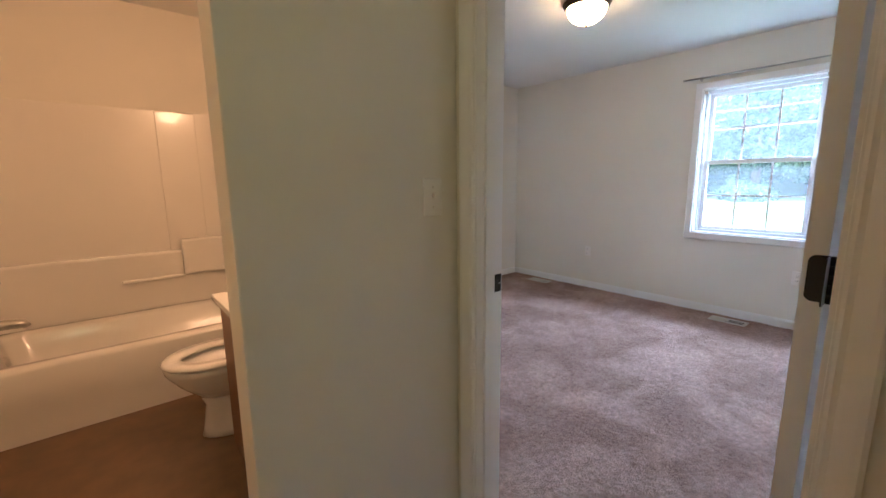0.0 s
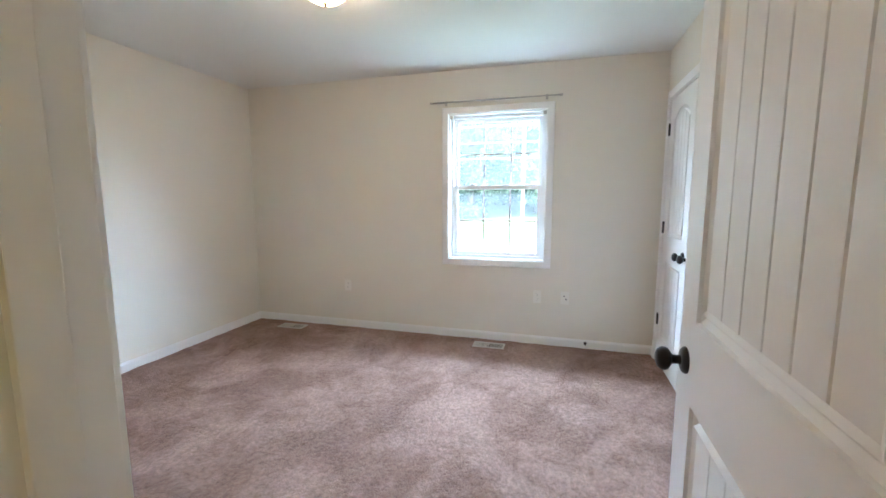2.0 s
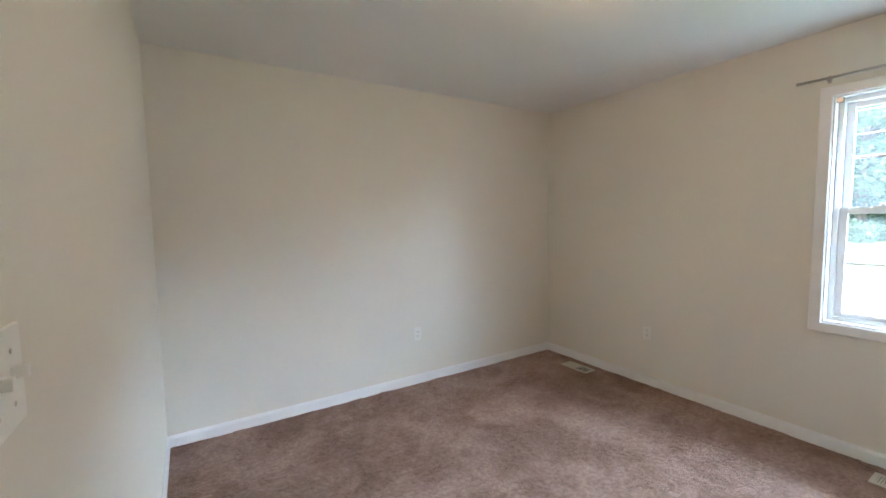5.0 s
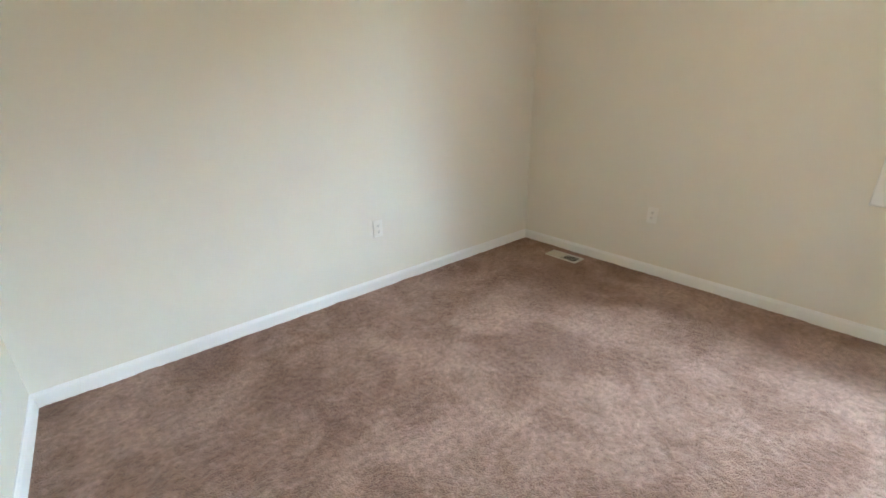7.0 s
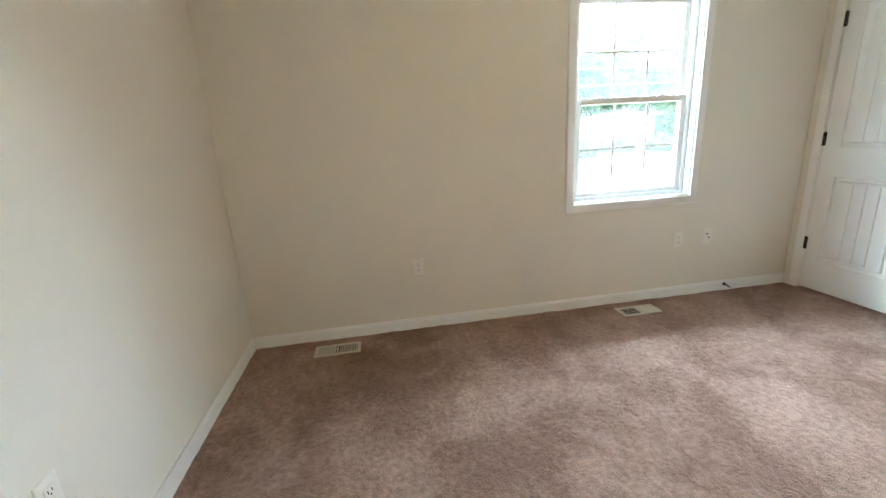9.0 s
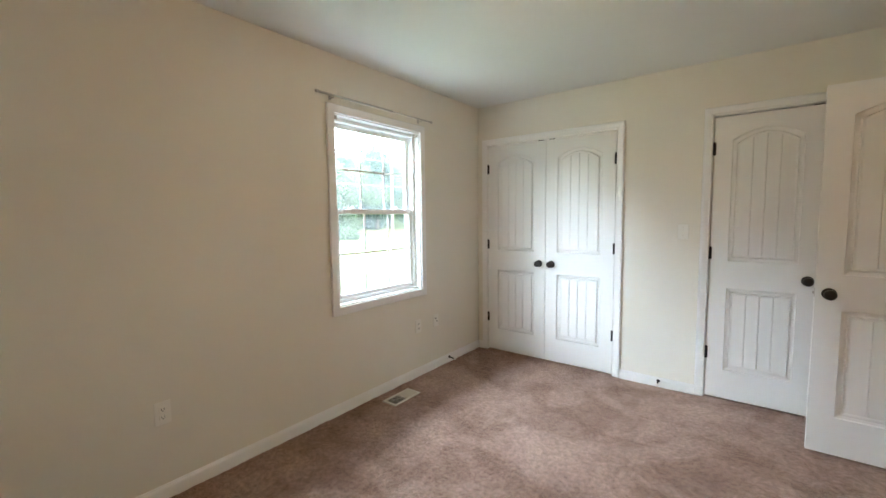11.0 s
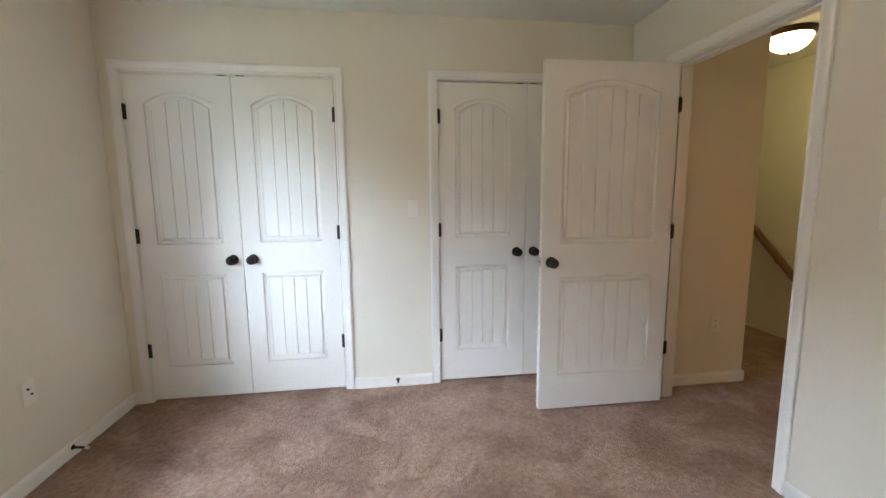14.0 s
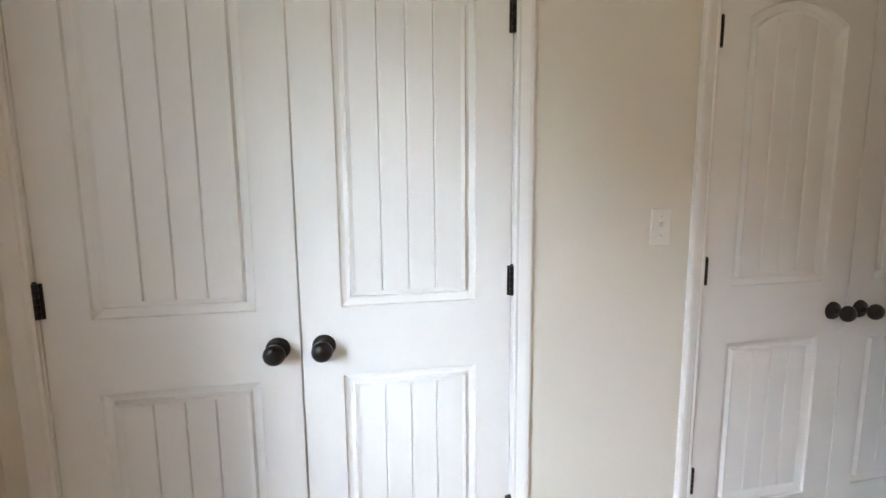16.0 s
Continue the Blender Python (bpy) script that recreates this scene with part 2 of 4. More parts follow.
# ---- structure ----
TW = 0.12
setting("wall_west", B(((HW, S - 0.12, -0.055), (W, D0 - 0.018, H)), ((HW, D1 + 0.018, -0.055), (W, N + 0.12, H)), ((HW, D0 - 0.018, DH + 0.018), (W, D1 + 0.018, H))), WALL,
        "warm off-white painted drywall wall with the bedroom doorway", "wall")
setting("wall_north", B(((W, N, -0.055), (E + 0.16, N + 0.12, H))), WALL, "warm off-white painted drywall bedroom wall", "wall")
setting("wall_east", B(((E, S - 0.12, -0.055), (E + 0.16, WY0, H)), ((E, WY1, -0.055), (E + 0.16, N, H)), ((E, WY0, -0.055), (E + 0.16, WY1, WZ0)), ((E, WY0, WZ1), (E + 0.16, WY1, H))), WALL,
        "warm off-white painted drywall wall with one window", "wall")
setting("wall_south", B(((W, S - TW, -0.055), (C2A - 0.016, S, H)), ((C2B + 0.016, S - TW, -0.055), (C1A - 0.016, S, H)), ((C1B + 0.016, S - TW, -0.055), (E, S, H)),
                        ((C2A - 0.016, S - TW, CH + 0.016), (C2B + 0.016, S, H)), ((C1A - 0.016, S - TW, CH + 0.016), (C1B + 0.016, S, H))), WALL,
        "warm off-white painted drywall wall with two closet openings", "wall")
setting("closet_walls", B(((W, -1.08, -0.055), (E + 0.16, -0.98, H)), ((2.62, -0.98, -0.055), (2.72, S - TW, H)), ((E, -0.98, -0.055), (E + 0.16, S - TW, H)), ((HW, -0.98, -0.055), (W, S - TW, H))), WALL,
        "plain painted closet interior walls", "wall")
setting("wall_hall_north", B(((HXN, HN, -0.055), (HW, HN + 0.115, H)), ((-0.95, HN, -0.055), (-0.56, HN + 0.115, H)), ((-0.56, HN, 2.06), (HXN, HN + 0.115, H)), bevel=0.006), WALL,
        "off-white painted hall wall that ends in a corner by the bathroom", "wall")
setting("wall_hall_south", B(((HX, HS - 0.115, -0.055), (HW, HS, H)), ((HX, -2.3, -0.055), (HX + 0.115, HS - 0.115, H)), bevel=0.006), WALL,
        "off-white painted hall wall ending in an outside corner", "wall")
setting("wall_stair", B(((STW - 0.12, -2.3, -0.055), (STW, HN, H)), ((STW, -2.42, -0.055), (HX + 0.115, -2.3, H))), WALL, "painted stairwell wall behind the handrail", "wall")
setting("wall_bath", B(((BX - 0.12, HN + 0.115, -0.055), (BX, BN + 0.12, H)), ((BX, BN, -0.055), (HW, BN + 0.12, H))), WALL, "painted bathroom wall above the tub surround", "wall")
setting("ceiling", B(((STW - 0.2, -2.5, H), (E + 0.2, N + 0.2, H + 0.1))), CEIL, "flat off-white painted ceiling", "ceiling")
setting("bath_floor", B(((BX, HN + 0.05, -0.06), (HW, BN, 0.002))), LINO, "brown mottled sheet vinyl bathroom floor", "floor")


def carpet(name, x0, x1, y0, y1, step, label):
    """A closely tufted sheet whose pile rises and falls unevenly."""
    nx, ny = int((x1 - x0) / step), int((y1 - y0) / step)
    gx, gy = np.meshgrid(np.linspace(x0, x1, nx + 1), np.linspace(y0, y1, ny + 1))
    rng = np.random.default_rng(4)
    low = rng.normal(0, 1, (ny // 9 + 3, nx // 9 + 3))
    iy, ix = np.arange(ny + 1) / 9.0, np.arange(nx + 1) / 9.0
    ay, ax = iy.astype(int), ix.astype(int)
    fy, fx = (iy - ay)[:, None], (ix - ax)[None]
    soft = (low[ay][:, ax] * (1 - fy) * (1 - fx) + low[ay + 1][:, ax] * fy * (1 - fx) + low[ay][:, ax + 1] * (1 - fy) * fx + low[ay + 1][:, ax + 1] * fy * fx)
    mid = rng.normal(0, 1, (ny // 4 + 3, nx // 4 + 3))
    jy, jx = np.arange(ny + 1) / 4.0, np.arange(nx + 1) / 4.0
    by, bx = jy.astype(int), jx.astype(int)
    hy, hx = (jy - by)[:, None], (jx - bx)[None]
    clump = (mid[by][:, bx] * (1 - hy) * (1 - hx) + mid[by + 1][:, bx] * hy * (1 - hx) + mid[by][:, bx + 1] * (1 - hy) * hx + mid[by + 1][:, bx + 1] * hy * hx)
    gz = -0.004 + 0.0020 * soft + 0.0016 * clump * (np.abs(soft) > 0.25) + rng.uniform(-0.0024, 0.0024, gx.shape)
    co = np.stack([gx + rng.uniform(-0.3, 0.3, gx.shape) * step, gy + rng.uniform(-0.3, 0.3, gx.shape) * step, gz], -1).reshape(-1, 3)
    a = (np.arange(ny)[:, None] * (nx + 1) + np.arange(nx)[None]).ravel()
    faces = np.stack([a, a + 1, a + nx + 2, a + nx + 1], -1)
    me = bpy.data.meshes.new(name)
    me.from_pydata(co.tolist(), [], faces.tolist())
    me.polygons.foreach_set("use_smooth", np.ones(len(faces), bool))
    me.materials.append(CARPET)
    return tagged(new(name, me), label, "floor", kind="structure")


carpet("floor", W - 0.06, E, S - 0.03, N, 0.011, "mauve-brown cut-pile wall-to-wall carpet with brushed patches")
carpet("hall_floor", STW, W - 0.035, -2.3, HN + 0.05, 0.018, "brown cut-pile hall carpet")
setting("subfloor", B(((STW - 0.2, -2.5, -0.2), (E + 0.16, N + 0.2, -0.062))), WALL, "plain subfloor under the carpet", "floor")
setting("closet_floor", B(((W, -0.98, -0.06), (E, S - 0.028, -0.003))), CARPET, "brown carpet inside the closets", "floor")


def baseboard(name, a, b, n):
    """A moulded board along the wall from a to b (plan points), facing n."""
    a, b, n = Vector((*a, 0)), Vector((*b, 0)), Vector((*n, 0))
    bm = bmesh.new()
    profile = [(0, -0.005), (0.012, -0.005), (0.012, 0.052), (0.010, 0.060), (0.006, 0.065), (0.004, 0.072), (0, 0.073)]
    rows = [[bm.verts.new(p + n * h + Vector((0, 0, z))) for h, z in profile] for p in (a, b)]
    for k in range(len(profile) - 1):
        bm.faces.new((rows[0][k], rows[1][k], rows[1][k + 1], rows[0][k + 1]))
    bm.faces.new(rows[0])
    bm.faces.new(rows[1][::-1])
    setting(name, bm, TRIM, "white painted moulded baseboard", "baseboard")


CW = 0.062
baseboard("baseboard_north", (W, N), (E, N), (0, -1))
baseboard("baseboard_east", (E, S), (E, N), (-1, 0))
baseboard("baseboard_south", (C2B + CW, S), (C1A - CW, S), (0, 1))
baseboard("baseboard_south_east", (C1B + CW, S), (E, S), (0, 1))
baseboard("baseboard_west", (W, D1 + CW), (W, N), (1, 0))
baseboard("baseboard_west_end", (W, S), (W, D0 - CW), (1, 0))
baseboard("baseboard_hall_south", (HX - 0.012, HS), (HW, HS), (0, 1))
baseboard("baseboard_hall_end", (HX, -2.3), (HX, HS + 0.012), (-1, 0))
baseboard("baseboard_hall_north", (HXN, HN), (HW, HN), (0, -1))

CASING = [(0.0, 0.0), (0.0, 0.009), (0.006, 0.012), (0.014, 0.010), (0.020, 0.012), (0.040, 0.016), (0.050, 0.016), (0.057, 0.012), (0.057, 0.0)]
FLAT = [(0.0, 0.0), (0.0, 0.014), (0.004, 0.017), (0.053, 0.017), (0.058, 0.013), (0.058, 0.0)]


def casing(name, u0, u1, z0, z1, place, label, closed=False, profile=CASING):
    """Mitred trim round an opening; place(u, z, h) puts it on its wall."""
    bm = bmesh.new()
    rows = []
    for off, h in profile:
        low = z0 - off if closed else z0
        rows.append([bm.verts.new(place(*p, h)) for p in ((u0 - off, low), (u0 - off, z1 + off), (u1 + off, z1 + off), (u1 + off, low))])
    for a, b in zip(rows, rows[1:]):
        for k in range(4 if closed else 3):
            j = (k + 1) % 4
            bm.faces.new((a[k], a[j], b[j], b[k]))
    if not closed:
        bm.faces.new([r[0] for r in rows])
        bm.faces.new([r[3] for r in rows][::-1])
    return setting(name, bm, TRIM, label, "door trim" if not closed else "window trim")


casing("trim_door_room", D0 - 0.005, D1 + 0.005, 0, DH + 0.005, lambda u, z, h: (W + h, u, z), "white painted moulded door casing on the room side")
casing("trim_door_hall", D0 - 0.005, D1 + 0.005, 0, DH + 0.005, lambda u, z, h: (HW - h, u, z), "white painted moulded door casing on the hall side")
casing("trim_closet_1", C1A - 0.003, C1B + 0.003, 0, CH + 0.004, lambda u, z, h: (u, S + h, z), "white painted moulded closet casing")
casing("trim_closet_2", C2A - 0.003, C2B + 0.003, 0, CH + 0.004, lambda u, z, h: (u, S + h, z), "white painted moulded closet casing")
casing("trim_window", WY0 - 0.002, WY1 + 0.002, WZ0 - 0.002, WZ1 + 0.002, lambda u, z, h: (E - h, u, z), "flat white picture-frame window casing", True, FLAT)
# jambs with their stops
setting("jamb_door", B(((HW, D0 - 0.018, 0), (W, D0, DH + 0.018)), ((HW, D1, 0), (W, D1 + 0.018, DH + 0.018)), ((HW, D0, DH), (W, D1, DH + 0.018)),
                       ((HW + 0.034, D1 - 0.011, 0), (W - 0.042, D1, DH)), ((HW + 0.034, D0, 0), (W - 0.042, D0 + 0.011, DH)), ((HW + 0.034, D0 + 0.011, DH - 0.011), (W - 0.042, D1 - 0.011, DH)), bevel=0.0015),
        TRIM, "white painted door jamb with stop", "door jamb")
for tag, a, b in (("jamb_closet_1", C1A, C1B), ("jamb_closet_2", C2A, C2B)):
    setting(tag, B(((a - 0.016, S - TW, 0), (a, S, CH + 0.016)), ((b, S - TW, 0), (b + 0.016, S, CH + 0.016)), ((a, S - TW, CH), (b, S, CH + 0.016))), TRIM, "white painted closet jamb", "door jamb")


# ---- doors ----
def arch(x, x0, x1, zs, rise):
    s = (x - (x0 + x1) / 2) / ((x1 - x0) / 2)
    return zs + rise * (1 - s * s)


def moulded_panel(bm, x0, x1, z0, zs, rise, planks, side, thick):
    """A recessed, grooved panel with a sloped moulding round it. side -1: on the face y=0, +1: on the face y=thick."""
    n = 14

    def yy(depth):
        return depth if side < 0 else thick - depth

    def outline(off):
        a, b = x0 + off, x1 - off
        pts = [(a, z0 + off), (b, z0 + off)]
        pts += [(b + (a - b) * k / n, arch(b + (a - b) * k / n, a, b, zs - off, rise)) for k in range(n + 1)]
        return pts

    loops = [[bm.verts.new((x, yy(d), z)) for x, z in outline(off)] for off, d in ((0, 0), (0.003, 0.0080), (0.017, 0.0140), (0.025, 0.0150), (0.030, 0.0020), (0.041, 0.0060))]
    for a, b in zip(loops, loops[1:]):
        for k in range(len(a)):
            j = (k + 1) % len(a)
            bm.faces.new((a[k], a[j], b[j], b[k]))
    f = 0.041
    a, b = x0 + f, x1 - f
    marks = [(a, 0.0060)]
    for k in range(planks):
        e0, e1 = a + (b - a) * k / planks, a + (b - a) * (k + 1) / planks
        if k:
            marks += [(e0 - 0.0036, 0.0060), (e0, 0.0115), (e0 + 0.0036, 0.0060)]
        marks += [(e0 + (e1 - e0) * q, 0.0060) for q in (0.33, 0.66)]
    marks.append((b, 0.0060))
    cols = [(bm.verts.new((x, yy(d), z0 + f)), bm.verts.new((x, yy(d), arch(x, a, b, zs - f, rise)))) for x, d in marks]
    for p, q in zip(cols, cols[1:]):
        bm.faces.new((p[0], q[0], q[1], p[1]))


def door_frame(bm, w, h, t, panels):
    """Stiles and rails with panel-shaped holes through both faces."""
    n = 14
    x0, x1 = panels[0][0], panels[0][1]
    (_, _, la, lb, _), (_, _, ua, us, rise) = panels
    box(bm, (0, 0, 0), (x0, t, h))
    box(bm, (x1, 0, 0), (w, t, h))
    box(bm, (x0, 0, 0), (x1, t, la))
    box(bm, (x0, 0, lb), (x1, t, ua))
    top = [(x0 + (x1 - x0) * k / n, arch(x0 + (x1 - x0) * k / n, x0, x1, us, rise)) for k in range(n + 1)]
    front = [(bm.verts.new((x, 0, z)), bm.verts.new((x, 0, h)), bm.verts.new((x, t, h)), bm.verts.new((x, t, z))) for x, z in top]
    for p, q in zip(front, front[1:]):
        for i in range(4):
            j = (i + 1) % 4
            bm.faces.new((p[i], q[i], q[j], p[j]))


def knob(parent, at, out):
    """A round dark knob on its rosette; out is the way it points."""
    q = Vector(out).to_track_quat("Z", "Y").to_matrix().to_4x4()
    m = Matrix.Translation(at) @ q
    ob = part("knob", lathe(bmesh.new(), [(0, 0.066), (0.012, 0.0655), (0.021, 0.062), (0.0275, 0.054), (0.0285, 0.047), (0.026, 0.040), (0.018, 0.034), (0.0115, 0.030), (0.0105, 0.018), (0.013, 0.012)], 28), BRONZE, parent, "dark bronze round knob", m)
    part("rosette", lathe(bmesh.new(), [(0, 0.0125), (0.018, 0.0125), (0.028, 0.009), (0.032, 0.004), (0.0325, 0.0)], 28), BRONZE, ob, "dark bronze rosette")
    return ob


def hinge(parent, at, leaf=None):
    """Five knuckles on a pin, at door-local place; leaf: offset of a visible plate."""
    bm = bmesh.new()
    for k in range(5):
        z = -0.0445 + k * 0.0178
        lathe(bm, [(0, z + 0.0005), (0.0065, z + 0.0005), (0.0065, z + 0.0173), (0, z + 0.0173)], 12)
    lathe(bm, [(0, 0.050), (0.004, 0.049), (0.005, 0.046), (0.0, 0.0445)], 12)
    box(bm, (-0.012, 0.004, -0.0445), (0.012, 0.0065, 0.0445))
    return part("hinge", bm, BRONZE, parent, "dark bronze butt hinge", Matrix.Translation(at))


HINGES = (0.330, 1.067, 1.810)


def door(name, m, w, planks, label, stile=0.108, both=False, mirror=False, knobs=(1,), kind_label="closet door"):
    """A two-panel arch-top moulded door: hinge edge at local x=0 (or w if mirrored), face to local -y."""
    h, t = 2.028, 0.035
    ob = thing(name, m, label, kind_label, kind="structure")
    panels = ((stile, w - stile, 0.213, 0.815, 0.0), (stile, w - stile, 1.012, 1.862, 0.066))
    bm = bmesh.new()
    door_frame(bm, w, h, t, panels)
    part("slab", bm, DOOR, ob)
    for k, (x0, x1, z0, z1, rise) in enumerate(panels):
        for side in ((-1, 1) if both else (-1,)):
            bm = bmesh.new()
            moulded_panel(bm, x0, x1, z0, z1, rise, planks, side, t)
            part("lower_panel" if k == 0 else "upper_panel", bm, DOOR, ob, "grooved plank panel" if k == 0 else "grooved plank panel with arched head")
        if not both:
            part("back_skin", B(((x0 - 0.01, t - 0.006, z0 - 0.01), (x1 + 0.01, t - 0.001, z1 + rise + 0.01))), DOOR, ob)
    kx = 0.058 if mirror else w - 0.058
    for s in knobs:
        knob(ob, (kx, 0 if s > 0 else t, 0.905), (0, -s, 0))
    return ob


def closet_leaf(name, xa, xb, hinge_high, label):
    """A leaf in the south wall between xa < xb; hinge_high: hung at xb."""
    w = xb - xa
    ob = door(name, pose(xb, S - 0.001, 0.014, 0, 0, 180), w, 4, label, mirror=not hinge_high)
    for z in HINGES:
        hinge(ob, (0.0 if hinge_high else w, -0.0068, z))
    part("roller_catch", B(((w - 0.075 if hinge_high else 0.025, 0.004, 2.0285), (w - 0.025 if hinge_high else 0.075, 0.030, 2.034)), bevel=0.001), BRONZE, ob, "small dark roller catch")
    return ob


c1m, c2m = 3.618, 1.750
closet_leaf("door_2", c1m + 0.0026, C1B - 0.0035, True, "white moulded two-panel closet door with dark knob, closed")
closet_leaf("door_3", C1A + 0.0035, c1m - 0.0026, False, "white moulded two-panel closet door with dark knob, closed")
closet_leaf("door_4", c2m + 0.0022, C2B - 0.0035, True, "white moulded closet door with dark knob, closed behind the entry door")
closet_leaf("door_5", C2A + 0.0035, c2m - 0.0022, False, "white moulded closet door, closed and half hidden by the entry door")

def hinge_leaf(bm, far, near, place, thick=0.0025, half=0.0445, rad=0.013):
    """A flat leaf whose two outer corners are rounded."""
    way = 1 if far > near else -1
    out = [(near, -half)] + [(far - way * rad * (1 - math.sin(a)), -half + rad * (1 - math.cos(a))) for a in (radians(15 * k) for k in range(7))]
    out += [(u, -z) for u, z in reversed(out)]
    low, high = ([bm.verts.new(place(u, z, d)) for u, z in out] for d in (0, thick))
    bm.faces.new(low[::-1])
    bm.faces.new(high)
    for k in range(len(out)):
        j = (k + 1) % len(out)
        bm.faces.new((low[k], low[j], high[j], high[k]))


# the entry door stands open square to its wall; its former hall face looks north
DW = 0.800
entry = door("door_1", pose(W + 0.010 + DW, D0 + 0.059, 0.015, 0, 0, 179.6), DW, 6, "white moulded two-panel bedroom door with dark knobs, standing open", stile=0.112, both=True, mirror=True, knobs=(1, -1), kind_label="door")
for z in HINGES:
    bm = bmesh.new()
    for k in range(5):
        zz = -0.0445 + k * 0.0178
        lathe(bm, [(0, zz + 0.0005), (0.0065, zz + 0.0005), (0.0065, zz + 0.0173), (0, zz + 0.0173)], 12)
    hinge_leaf(bm, -0.034, -0.004, lambda u, z, d: (-0.003 + d, u, z))
    hinge_leaf(bm, 0.046, 0.004, lambda u, z, d: (u, -0.0052 + d, z))
    part("hinge", bm, BRONZE, entry, "dark bronze butt hinge with open leaves", Matrix.Translation((DW + 0.0045, 0.0415, z)))
part("latch_plate", B(((-0.0012, 0.006, 0.877), (0.002, 0.029, 0.934)), bevel=0.001), STEEL, entry, "steel latch face plate")
part("latch_bolt", B(((-0.010, 0.012, 0.898), (0.002, 0.023, 0.913)), bevel=0.002), STEEL, entry, "steel latch bolt")

strike = thing("strike_plate", pose(W - 0.020, D1, 0.932), "dark bronze strike plate on the white door jamb", "strike plate")
part("plate", B(((-0.017, -0.0022, -0.030), (0.019, 0.0, 0.030)), bevel=0.001), BRONZE, strike)
part("latch_hole", B(((-0.006, -0.0030, -0.011), (0.008, -0.0021, 0.011))), SLOT, strike, "dark latch hole")
# narrow bright steel bar on the face of the strike plate
part("strike_bar", B(((0.004, -0.0040, -0.002), (0.019, -0.0022, 0.001))), STEEL, strike, "thin bright steel bar")


# ---- window ----
win = thing("window_1", pose(E, 0, 0), "white vinyl double-hung window with six-over-six grilles, closed", "window", kind="structure")


def ring(y0, y1, z0, z1, wide, xa, xb, bevel=0.003, wl=None, wt=None):
    wt = wt or wide
    wl = wl or wide
    return B(((xa, y0, z0), (xb, y0 + wide, z1)), ((xa, y1 - wide, z0), (xb, y1, z1)), ((xa, y0 + wide, z0), (xb, y1 - wide, z0 + wl)), ((xa, y0 + wide, z1 - wt), (xb, y1 - wide, z1)), bevel=bevel)


part("jamb_liner", B(((-0.002, WY0, WZ0), (0.165, WY0 + 0.008, WZ1)), ((-0.002, WY1 - 0.008, WZ0), (0.165, WY1, WZ1)), ((-0.002, WY0, WZ0), (0.165, WY1, WZ0 + 0.008)), ((-0.002, WY0, WZ1 - 0.008), (0.165, WY1, WZ1))), TRIM, win)
part("window_frame", ring(WY0 + 0.008, WY1 - 0.008, WZ0 + 0.008, WZ1 - 0.008, 0.026, 0.050, 0.150), VINYL, win, "white vinyl window frame")
ya, yb, zm = WY0 + 0.034, WY1 - 0.034, 1.407
lower = part("lower_sash", ring(ya, yb, WZ0 + 0.032, zm + 0.020, 0.036, 0.062, 0.092, wl=0.030), VINYL, win, "white vinyl lower sash")
upper = part("upper_sash", ring(ya, yb, zm - 0.018, WZ1 - 0.030, 0.036, 0.098, 0.128), VINYL, win, "white vinyl upper sash")
for sash, za, zb, xp in ((lower, WZ0 + 0.062, zm - 0.016, 0.077), (upper, zm + 0.018, WZ1 - 0.066, 0.113)):
    g0, g1 = ya + 0.036, yb - 0.036
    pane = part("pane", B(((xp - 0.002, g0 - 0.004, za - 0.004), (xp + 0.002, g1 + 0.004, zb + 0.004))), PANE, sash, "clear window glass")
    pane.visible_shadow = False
    for k in (1, 2):
        y = g0 + (g1 - g0) * k / 3
        part("grille_bar", B(((xp - 0.008, y - 0.007, za), (xp - 0.003, y + 0.007, zb)), bevel=0.001), VINYL, sash, "thin white grille bar")
    z = (za + zb) / 2
    part("grille_bar", B(((xp - 0.0082, g0, z - 0.007), (xp - 0.0032, g1, z + 0.007)), bevel=0.001), VINYL, sash, "thin white grille bar")
for y in (0.86, 1.31):
    bm = B(((0.064, y - 0.030, zm + 0.020), (0.092, y + 0.030, zm + 0.026)), bevel=0.002)
    lathe(bm, [(0, 0.016), (0.009, 0.015), (0.013, 0.010), (0.013, 0)], 16, Matrix.Translation((0.078, y, zm + 0.024)))
    part("sash_lock", bm, VINYL, win, "white cam sash lock")
for y in (WY0 + 0.022, WY1 - 0.022):
    part("blind_bracket", B(((0.006, y - 0.014, WZ1 - 0.036), (0.034, y + 0.014, WZ1 - 0.009)), bevel=0.002), STEEL, win, "small grey blind bracket")

rod = thing("curtain_rod", pose(E, 1.10, 2.158), "slim telescoping brushed-metal curtain rod above the window", "curtain rod")
part("outer_tube", tube(bmesh.new(), [(-0.045, -0.10, 0), (-0.045, 0.565, 0)], 0.0075, 14), STEEL, rod)
part("inner_tube", tube(bmesh.new(), [(-0.045, -0.555, 0), (-0.045, -0.09, 0)], 0.0055, 14), STEEL, rod)
for y in (-0.44, 0.44):
    part("bracket", B(((-0.003, y - 0.010, -0.022), (0, y + 0.010, 0.022)), ((-0.048, y - 0.004, -0.012), (-0.002, y + 0.004, -0.007)), bevel=0.0008), STEEL, rod, "small metal rod bracket")
for y in (-0.558, 0.568):
    part("finial", lathe(bmesh.new(), [(0, -0.012), (0.009, -0.010), (0.009, 0.010), (0, 0.012)], 14, pose(-0.045, y, 0, 90, 0, 0)), STEEL, rod, "plain end cap")


